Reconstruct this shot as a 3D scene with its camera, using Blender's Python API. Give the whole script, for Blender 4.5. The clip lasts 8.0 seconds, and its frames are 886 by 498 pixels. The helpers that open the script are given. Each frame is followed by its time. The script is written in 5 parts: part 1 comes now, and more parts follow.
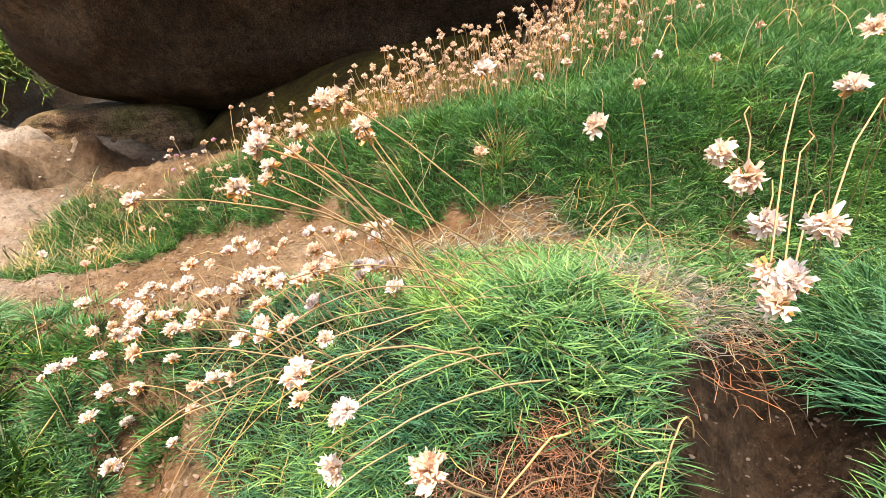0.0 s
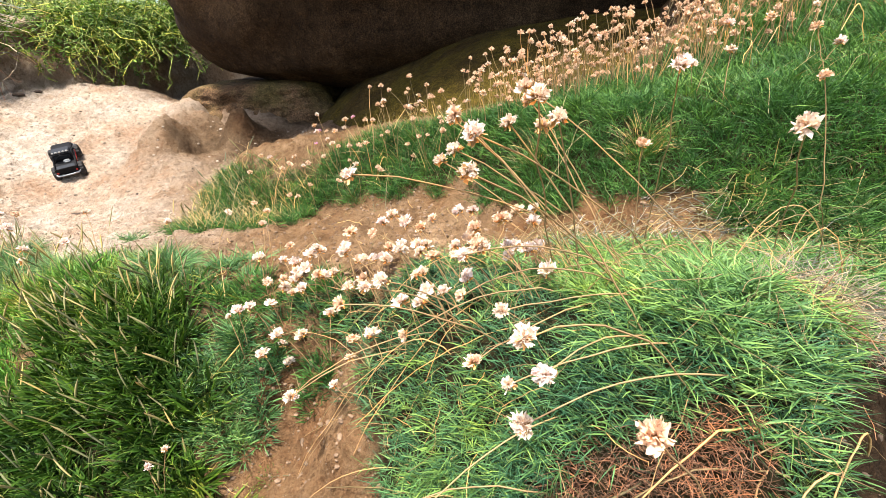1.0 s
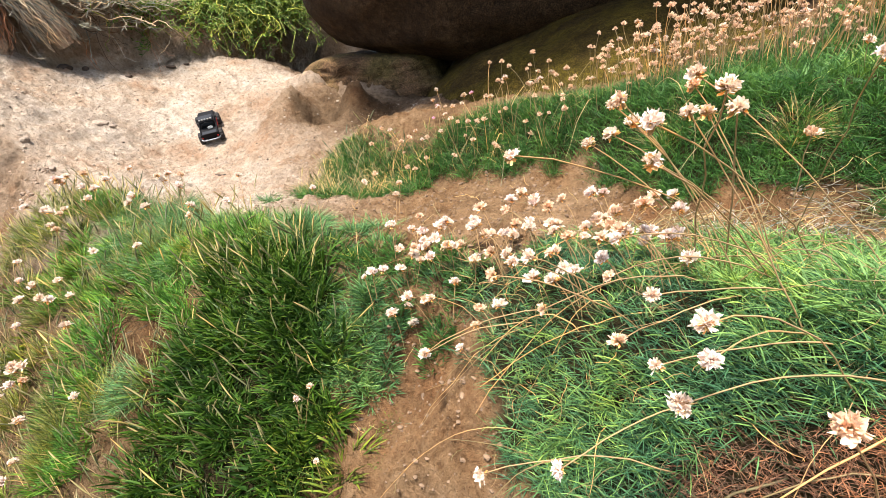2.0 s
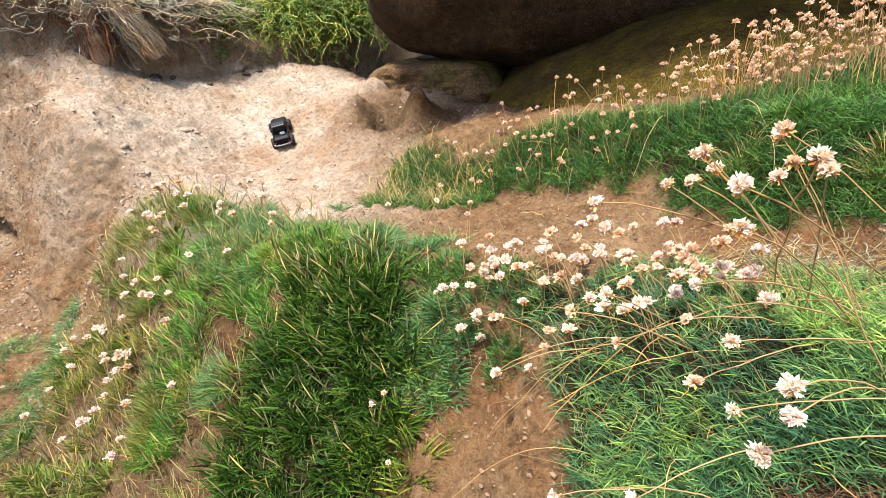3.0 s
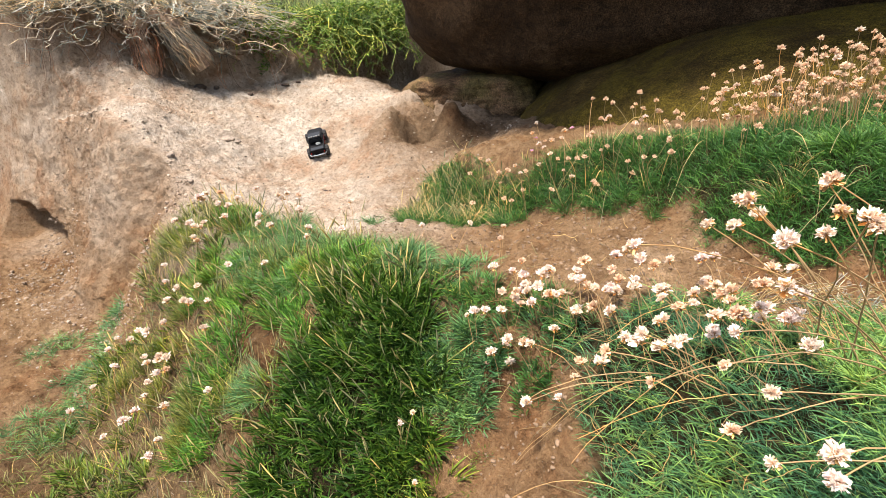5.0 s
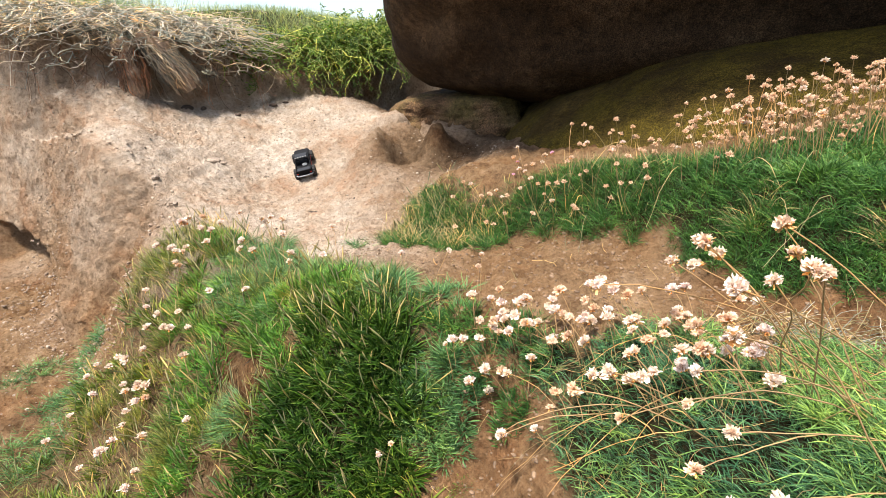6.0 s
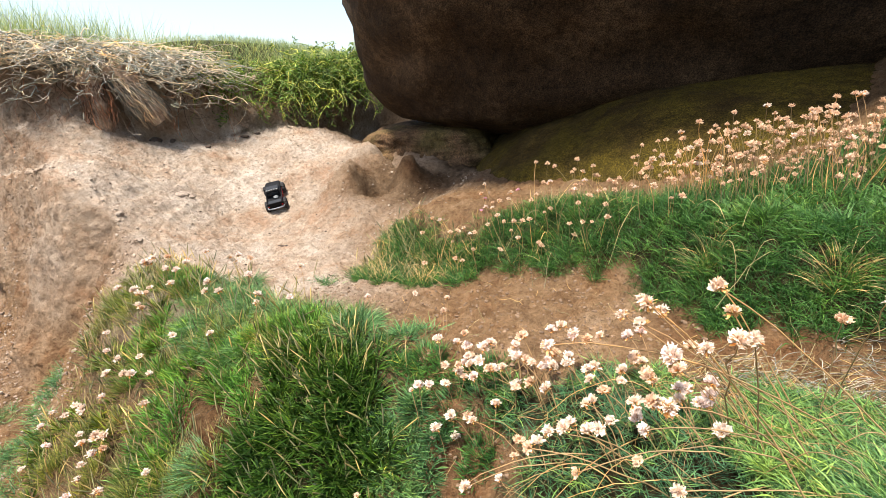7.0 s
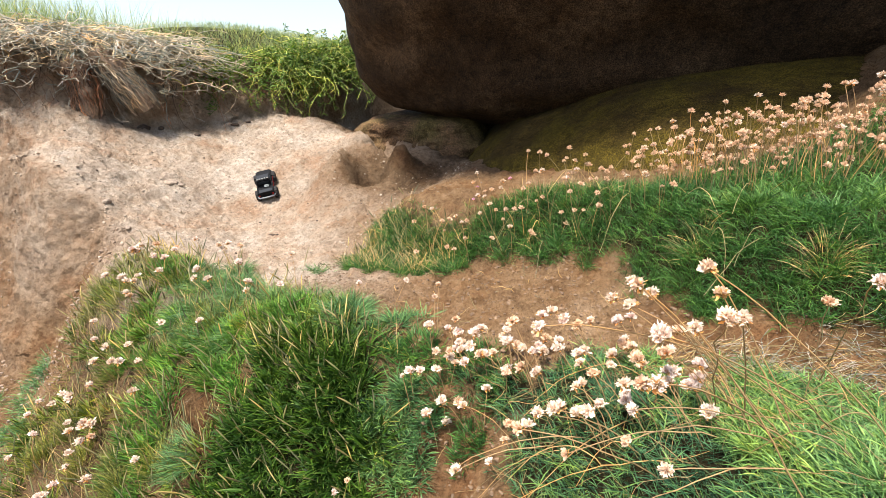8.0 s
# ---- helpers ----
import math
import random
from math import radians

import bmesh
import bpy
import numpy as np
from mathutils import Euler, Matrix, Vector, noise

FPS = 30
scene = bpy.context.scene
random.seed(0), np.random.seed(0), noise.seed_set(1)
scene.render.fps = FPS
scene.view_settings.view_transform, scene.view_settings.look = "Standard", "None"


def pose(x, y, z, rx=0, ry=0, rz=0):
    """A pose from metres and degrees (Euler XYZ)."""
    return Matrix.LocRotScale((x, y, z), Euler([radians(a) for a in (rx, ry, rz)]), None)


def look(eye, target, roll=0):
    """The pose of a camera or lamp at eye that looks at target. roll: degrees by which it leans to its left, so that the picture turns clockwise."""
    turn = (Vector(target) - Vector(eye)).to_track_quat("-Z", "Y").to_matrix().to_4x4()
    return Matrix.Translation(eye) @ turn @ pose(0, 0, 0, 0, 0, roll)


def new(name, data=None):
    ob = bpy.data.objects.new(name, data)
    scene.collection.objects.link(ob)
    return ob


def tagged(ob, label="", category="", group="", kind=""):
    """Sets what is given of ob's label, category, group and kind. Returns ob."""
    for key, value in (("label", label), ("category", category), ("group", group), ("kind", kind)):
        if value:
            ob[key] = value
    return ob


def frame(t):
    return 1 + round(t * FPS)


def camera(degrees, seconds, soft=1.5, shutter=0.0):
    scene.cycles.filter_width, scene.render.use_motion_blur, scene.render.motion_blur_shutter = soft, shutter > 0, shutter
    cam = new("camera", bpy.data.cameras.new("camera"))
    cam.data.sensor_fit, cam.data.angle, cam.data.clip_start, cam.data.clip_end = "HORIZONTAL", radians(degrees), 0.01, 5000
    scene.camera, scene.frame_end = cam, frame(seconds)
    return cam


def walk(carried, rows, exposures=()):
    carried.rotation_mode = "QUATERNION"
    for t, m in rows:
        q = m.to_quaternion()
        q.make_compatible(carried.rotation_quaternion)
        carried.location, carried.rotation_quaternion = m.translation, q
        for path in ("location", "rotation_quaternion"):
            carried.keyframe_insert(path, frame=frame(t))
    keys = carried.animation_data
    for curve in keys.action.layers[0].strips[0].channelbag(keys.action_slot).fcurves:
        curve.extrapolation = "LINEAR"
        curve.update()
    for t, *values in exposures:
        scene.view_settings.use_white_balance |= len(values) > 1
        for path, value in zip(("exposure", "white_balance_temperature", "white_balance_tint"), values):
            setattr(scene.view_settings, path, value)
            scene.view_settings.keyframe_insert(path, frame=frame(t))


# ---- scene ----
cam = camera(87.9, 8.0, soft=0.6)
PATH = [
    (0, (0.0, 0.0, 0.418), (0.0, 1.906, -0.187), -0.6),
    (0.5, (-0.035, -0.009, 0.418), (-0.235, 1.873, -0.227), -0.4),
    (1, (-0.079, -0.04, 0.429), (-0.457, 1.801, -0.254), 0.5),
    (1.5, (-0.112, -0.077, 0.432), (-0.668, 1.696, -0.307), 0.8),
    (2, (-0.139, -0.092, 0.443), (-0.852, 1.602, -0.346), 0.4),
    (2.2, (-0.148, -0.096, 0.453), (-0.907, 1.57, -0.353), 0.3),
    (3.3, (-0.173, -0.144, 0.522), (-1.114, 1.433, -0.272), -0.8),
    (3.5, (-0.177, -0.148, 0.533), (-1.141, 1.418, -0.254), -0.8),
    (4, (-0.181, -0.142, 0.547), (-1.179, 1.403, -0.24), -0.0),
    (5.5, (-0.18, -0.134, 0.537), (-1.183, 1.418, -0.227), 0.1),
    (6, (-0.159, -0.117, 0.571), (-1.143, 1.467, -0.15), 0.0),
    (6.5, (-0.131, -0.092, 0.622), (-1.077, 1.543, -0.035), -0.2),
    (7, (-0.137, -0.096, 0.621), (-1.056, 1.564, -0.011), -0.0),
    (7.5, (-0.139, -0.099, 0.62), (-1.033, 1.567, -0.033), 0.1),
    (8, (-0.135, -0.097, 0.607), (-1.019, 1.57, -0.055), 0.6),
]
walk(cam, [(t, look(eye, target, roll)) for t, eye, target, roll in PATH], [(0, 1.65), (2, 1.48), (3.5, 1.41), (8, 1.27)])

# ---- light: bright hazy sky, soft high sun from the open side ----
SUN_HEIGHT, SUN_TURN = 68.0, 195.0
world = bpy.data.worlds.new("sky")
scene.world = world
world.use_nodes = True
wn, wl = world.node_tree.nodes, world.node_tree.links
sky = wn.new("ShaderNodeTexSky")
sky.sky_type, sky.sun_disc = "NISHITA", False
sky.sun_elevation, sky.sun_rotation = radians(SUN_HEIGHT), radians(SUN_TURN)
sky.air_density, sky.dust_density, sky.ozone_density = 1.2, 2.5, 1.0
wl.new(sky.outputs[0], wn["Background"].inputs["Color"])
wn["Background"].inputs["Strength"].default_value = 0.13
sun = new("sun", bpy.data.lights.new("sun", "SUN"))
sun.data.energy, sun.data.angle, sun.data.color = 4.0, radians(6), (1.0, 0.95, 0.88)
sun.matrix_world = look((0, 0, 9), Vector((0, 0, 9)) - Vector((math.sin(radians(SUN_TURN)) * math.cos(radians(SUN_HEIGHT)), math.cos(radians(SUN_TURN)) * math.cos(radians(SUN_HEIGHT)), math.sin(radians(SUN_HEIGHT)))))


# ---- materials ----
def material(name, rough=0.8):
    m = bpy.data.materials.new(name)
    m.use_nodes = True
    n, l = m.node_tree.nodes, m.node_tree.links
    b = n["Principled BSDF"]
    b.inputs["Roughness"].default_value = rough
    b.inputs["Specular IOR Level"].default_value = 0.3
    return m, n, l, b


def ramp(n, l, source, stops):
    r = n.new("ShaderNodeValToRGB")
    while len(r.color_ramp.elements) < len(stops):
        r.color_ramp.elements.new(0.5)
    for e, (p, c) in zip(r.color_ramp.elements, stops):
        e.position, e.color = p, (*c, 1)
    l.new(source, r.inputs["Fac"])
    return r.outputs["Color"]


def grain(n, l, scale, detail=6.0, rough=0.6, coord="Object"):
    c, t = n.new("ShaderNodeTexCoord"), n.new("ShaderNodeTexNoise")
    t.inputs["Scale"].default_value, t.inputs["Detail"].default_value, t.inputs["Roughness"].default_value = scale, detail, rough
    l.new(c.outputs[coord], t.inputs["Vector"])
    return t.outputs["Fac"]


def mixed(n, l, fac, a, b, how="MIX"):
    x = n.new("ShaderNodeMix")
    x.data_type, x.blend_type = "RGBA", how
    for slot, v in ((x.inputs[0], fac), (x.inputs[6], a), (x.inputs[7], b)):
        if isinstance(v, (int, float)):
            slot.default_value = v
        elif isinstance(v, tuple):
            slot.default_value = (*v, 1)
        else:
            l.new(v, slot)
    return x.outputs[2]


def bumped(n, l, b, heights, distance):
    last = None
    for h, s, d in zip(heights, (0.9, 0.6, 0.6), distance):
        k = n.new("ShaderNodeBump")
        k.inputs["Strength"].default_value, k.inputs["Distance"].default_value = s, d
        l.new(h, k.inputs["Height"])
        if last:
            l.new(last, k.inputs["Normal"])
        last = k.outputs["Normal"]
    l.new(last, b.inputs["Normal"])


def attribute(n, name):
    a = n.new("ShaderNodeAttribute")
    a.attribute_name = name
    return a.outputs["Fac"]


def ground_material():
    m, n, l, b = material("sandy earth", 0.95)
    b.inputs["Specular IOR Level"].default_value = 0.08
    g1, g2, g3 = grain(n, l, 6, 8, 0.65), grain(n, l, 48, 8, 0.75), grain(n, l, 300, 4, 0.75)
    pale = ramp(n, l, g1, [(0.25, (0.38, 0.29, 0.215)), (0.5, (0.51, 0.415, 0.325)), (0.75, (0.61, 0.53, 0.44))])
    brown = ramp(n, l, g1, [(0.3, (0.155, 0.09, 0.046)), (0.55, (0.265, 0.165, 0.088)), (0.8, (0.34, 0.24, 0.152))])
    # Humus, set extra dark so the gaps between blades look shaded.
    humus_shade = ramp(n, l, g2, [(0.3, (0.018, 0.015, 0.007)), (0.7, (0.055, 0.044, 0.02))])
    c = mixed(n, l, attribute(n, "pale"), brown, pale)
    # Very dark brown: damp soil, and the shade painted under the boulder.
    damp_shade = ramp(n, l, g2, [(0.3, (0.022, 0.0135, 0.0075)), (0.7, (0.06, 0.039, 0.023))])
    c = mixed(n, l, attribute(n, "damp_shade"), c, damp_shade)
    c = mixed(n, l, attribute(n, "turf"), c, humus_shade)
    speck = ramp(n, l, g3, [(0.33, (0.42, 0.37, 0.33)), (0.44, (0.96, 0.95, 0.94)), (0.58, (1, 1, 1)), (0.68, (1.4, 1.38, 1.35))])
    c = mixed(n, l, 0.8, c, speck, "MULTIPLY")
    mott = ramp(n, l, g2, [(0.34, (0.55, 0.49, 0.44)), (0.46, (0.95, 0.94, 0.93)), (0.66, (1.2, 1.19, 1.18))])
    c = mixed(n, l, 0.9, c, mott, "MULTIPLY")
    rust = ramp(n, l, grain(n, l, 3.3, 7, 0.7), [(0.36, (0.84, 0.68, 0.57)), (0.46, (0.98, 0.92, 0.86)), (0.56, (1, 1, 1)), (0.68, (1.2, 1.22, 1.25))])
    c = mixed(n, l, 1.0, c, rust, "MULTIPLY")
    l.new(c, b.inputs["Base Color"])
    bumped(n, l, b, (grain(n, l, 21, 6, 0.7), g2, g3), (0.085, 0.05, 0.008))
    return m


def rock_material(name, dark, mid, light, moss=None):
    m, n, l, b = material(name, 0.85)
    b.inputs["Specular IOR Level"].default_value = 0.12
    g1, g2, g3 = grain(n, l, 2.2, 8, 0.62), grain(n, l, 26, 6, 0.7), grain(n, l, 170, 3, 0.7)
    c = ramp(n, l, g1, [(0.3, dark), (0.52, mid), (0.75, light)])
    if moss:
        c = mixed(n, l, ramp(n, l, grain(n, l, 3.1, 6, 0.6), [(0.42, (0, 0, 0)), (0.6, (1, 1, 1))]), c, moss)
    c = mixed(n, l, 0.9, c, ramp(n, l, g3, [(0.36, (0.3, 0.28, 0.26)), (0.5, (0.95, 0.95, 0.95)), (0.64, (2.0, 1.9, 1.8))]), "MULTIPLY")
    c = mixed(n, l, 0.8, c, ramp(n, l, g2, [(0.34, (0.42, 0.4, 0.38)), (0.5, (1.0, 0.98, 0.96)), (0.64, (1.4, 1.35, 1.3))]), "MULTIPLY")
    l.new(c, b.inputs["Base Color"])
    bumped(n, l, b, (g1, g2, g3), (0.10, 0.035, 0.006))
    return m


def leaf_material(name, base, body, tip, spread=0.45, glow=0.16, rough=0.55):
    """Blades: colour runs from base to tip, and each blade differs."""
    m, n, l, b = material(name, rough)
    along = attribute(n, "along")
    c = ramp(n, l, along, [(0.0, base), (0.35, body), (0.8, body), (1.0, tip)])
    island = n.new("ShaderNodeNewGeometry").outputs["Random Per Island"]
    k = 1 - spread
    tone = ramp(n, l, island, [(0.0, (k * 0.6, k * 0.75, k * 0.8)), (0.35, (0.7, 0.8, 0.75)), (0.6, (1, 1, 1)), (0.85, (1.4, 1.32, 1.15)), (1.0, (2.0, 1.7, 1.3))])
    c = mixed(n, l, 1.0, c, tone, "MULTIPLY")
    patch = ramp(n, l, grain(n, l, 7, 4, 0.6), [(0.3, (0.6, 0.72, 0.76)), (0.5, (1, 1, 1)), (0.7, (1.55, 1.28, 0.85))])
    c = mixed(n, l, 0.8, c, patch, "MULTIPLY")
    l.new(c, b.inputs["Base Color"])
    if glow:
        t, x = n.new("ShaderNodeBsdfTranslucent"), n.new("ShaderNodeMixShader")
        l.new(mixed(n, l, 1.0, c, (1.15, 1.1, 0.7), "MULTIPLY"), t.inputs["Color"])
        x.inputs[0].default_value = glow
        l.new(b.outputs[0], x.inputs[1])
        l.new(t.outputs[0], x.inputs[2])
        l.new(x.outputs[0], n["Material Output"].inputs["Surface"])
    return m


def plain(name, colour, rough=0.5, metal=0.0, vary=0.25, scale=40.0, bump=0.0):
    m, n, l, b = material(name, rough)
    g = grain(n, l, scale, 5, 0.65)
    k = 1 - vary
    l.new(ramp(n, l, g, [(0.3, tuple(v * k for v in colour)), (0.7, tuple(min(1, v * (1 + vary * 0.4)) for v in colour))]), b.inputs["Base Color"])
    b.inputs["Metallic"].default_value = metal
    b.inputs["Specular IOR Level"].default_value = 0.5
    if bump:
        bumped(n, l, b, (g,), (bump,))
    return m


EARTH = ground_material()
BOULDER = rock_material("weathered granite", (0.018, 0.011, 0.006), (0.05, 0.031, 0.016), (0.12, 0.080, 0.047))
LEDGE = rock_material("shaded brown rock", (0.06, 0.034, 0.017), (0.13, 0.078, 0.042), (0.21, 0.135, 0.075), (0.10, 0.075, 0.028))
SLAB = rock_material("dark mossy granite", (0.016, 0.010, 0.003), (0.045, 0.029, 0.007), (0.10, 0.068, 0.02), (0.070, 0.051, 0.007))
TURF = leaf_material("fine turf blades", (0.08, 0.10, 0.035), (0.056, 0.142, 0.030), (0.14, 0.26, 0.08))
CUSHION = leaf_material("thrift cushion needles", (0.15, 0.17, 0.06), (0.14, 0.26, 0.075), (0.26, 0.38, 0.145), spread=0.35, glow=0.22)
PLANTAIN = leaf_material("plantain leaves", (0.035, 0.045, 0.010), (0.036, 0.086, 0.008), (0.19, 0.25, 0.05), spread=0.6)
OLIVE_PLANTAIN = leaf_material("olive plantain leaves", (0.05, 0.055, 0.015), (0.105, 0.150, 0.018), (0.33, 0.33, 0.09), spread=0.6)
PALE_GRASS = leaf_material("pale meadow grass", (0.26, 0.26, 0.13), (0.30, 0.37, 0.16), (0.50, 0.49, 0.30), glow=0.38)
GREY_GREEN = leaf_material("grey green needles", (0.07, 0.09, 0.04), (0.065, 0.165, 0.075), (0.17, 0.29, 0.14))
FESCUE = leaf_material("blue green fescue", (0.08, 0.10, 0.04), (0.10, 0.205, 0.07), (0.32, 0.41, 0.19))
OLIVE = leaf_material("olive dry grass", (0.07, 0.06, 0.024), (0.185, 0.205, 0.045), (0.44, 0.39, 0.15), spread=0.6)
STRAW = leaf_material("dry straw stalks", (0.34, 0.24, 0.11), (0.46, 0.33, 0.16), (0.52, 0.40, 0.22), glow=0.15)
DEAD = leaf_material("dead russet needles", (0.13, 0.055, 0.03), (0.26, 0.12, 0.068), (0.40, 0.23, 0.145), glow=0.1)
BLEACHED = leaf_material("bleached dead roots", (0.24, 0.20, 0.165), (0.50, 0.44, 0.37), (0.60, 0.54, 0.46), glow=0.0, rough=0.9)
TRAILING = leaf_material("yellow green trailing leaves", (0.10, 0.14, 0.03), (0.12, 0.22, 0.035), (0.34, 0.40, 0.08), spread=0.65, glow=0.25)
THATCH = leaf_material("brown grey dead stems", (0.20, 0.15, 0.115), (0.34, 0.27, 0.21), (0.44, 0.36, 0.29), glow=0.0, rough=0.9)
STEM = leaf_material("tan flower stalk", (0.33, 0.22, 0.10), (0.40, 0.245, 0.115), (0.43, 0.24, 0.11), spread=0.2, glow=0.1)


def petal_material(name, heart, rim):
    m, n, l, b = material(name, 0.7)
    c = ramp(n, l, attribute(n, "along"), [(0.0, heart), (0.45, rim), (1.0, rim)])
    island = n.new("ShaderNodeNewGeometry").outputs["Random Per Island"]
    c = mixed(n, l, 1.0, c, ramp(n, l, island, [(0.0, (0.72, 0.62, 0.55)), (0.4, (0.95, 0.93, 0.92)), (1.0, (1.05, 1.04, 1.02))]), "MULTIPLY")
    odd = n.new("ShaderNodeObjectInfo").outputs["Random"]
    c = mixed(n, l, 1.0, c, ramp(n, l, odd, [(0.0, (0.92, 0.72, 0.55)), (0.25, (0.98, 0.9, 0.82)), (0.6, (1.0, 0.97, 0.95)), (1.0, (1.0, 0.93, 0.97))]), "MULTIPLY")
    l.new(c, b.inputs["Base Color"])
    t, x = n.new("ShaderNodeBsdfTranslucent"), n.new("ShaderNodeMixShader")
    l.new(c, t.inputs["Color"])
    x.inputs[0].default_value = 0.3
    l.new(b.outputs[0], x.inputs[1])
    l.new(t.outputs[0], x.inputs[2])
    l.new(x.outputs[0], n["Material Output"].inputs["Surface"])
    return m


PETAL = petal_material("papery white petals", (0.58, 0.33, 0.13), (0.90, 0.81, 0.70))
TAN_PETAL = petal_material("dried tan petals", (0.46, 0.30, 0.17), (0.86, 0.76, 0.65))
PINK_PETAL = petal_material("fresh pink petals", (0.5, 0.25, 0.4), (0.75, 0.45, 0.68))
CALYX = leaf_material("dry orange bracts", (0.40, 0.19, 0.06), (0.58, 0.30, 0.11), (0.68, 0.42, 0.19), spread=0.2, glow=0.15)
ROOT = plain("rough brown root bark", (0.34, 0.23, 0.15), 0.95, vary=0.6, scale=60, bump=0.01)
STONE = plain("sandy stones", (0.30, 0.23, 0.17), 0.95, vary=0.5, scale=90, bump=0.004)
TWIG = plain("dark twig bark", (0.07, 0.045, 0.03), 0.9, vary=0.5, scale=120, bump=0.003)
SEED = leaf_material("plantain seed spikes", (0.15, 0.17, 0.05), (0.27, 0.23, 0.10), (0.30, 0.22, 0.11), glow=0.1)

DARK_CRUMB = plain("dark brown soil crumbs", (0.085, 0.055, 0.034), 0.95, vary=0.5, scale=60)
CRUMB = plain("brown soil crumbs", (0.19, 0.12, 0.07), 0.95, vary=0.5, scale=60)
FACE_SAND = plain("brown sand clods", (0.27, 0.19, 0.13), 0.95, vary=0.4, scale=60)
SANDY = plain("sand crumbs", (0.36, 0.28, 0.205), 0.95, vary=0.3, scale=40)
# ---- landform: one height function for the whole ground ----
def smooth(a, b, v):
    t = np.clip((v - a) / (b - a), 0.0, 1.0)
    return t * t * (3 - 2 * t)


def soft(v, w=0.15):
    return w * np.logaddexp(0.0, v / w)


def hump(x, y, cx, cy, rx, ry, turn=0.0):
    c, s = math.cos(radians(turn)), math.sin(radians(turn))
    u, v = (x - cx) * c + (y - cy) * s, -(x - cx) * s + (y - cy) * c
    return np.exp(-(u / rx) ** 2 - (v / ry) ** 2)


def path_edge(x):
    """y of the edge of the trodden path towards the rising turf."""
    return np.interp(x, (-1.4, -1.1, -0.7, -0.3, 0.0, 0.3, 0.7), (1.32, 1.22, 1.20, 1.08, 0.80, 0.66, 0.55))


def drop_edge(x):
    """y of the middle of the slope that falls to the low sand floor."""
    return np.interp(x, (-3.5, -2.5, -1.9, -1.4, -0.9, -0.5, -0.1, 0.1, 0.7), (0.80, 0.72, 0.50, 0.38, 0.38, 0.38, 0.20, 0.12, 0.06))


def bank_foot(y):
    """x of the foot of the earth bank behind the sand."""
    return np.interp(y, (0.6, 0.95, 1.1, 1.3, 1.65, 2.3, 2.8, 3.3, 4.0), (-5.2, -4.3, -3.66, -3.5, -3.36, -3.22, -3.02, -2.85, -2.75))


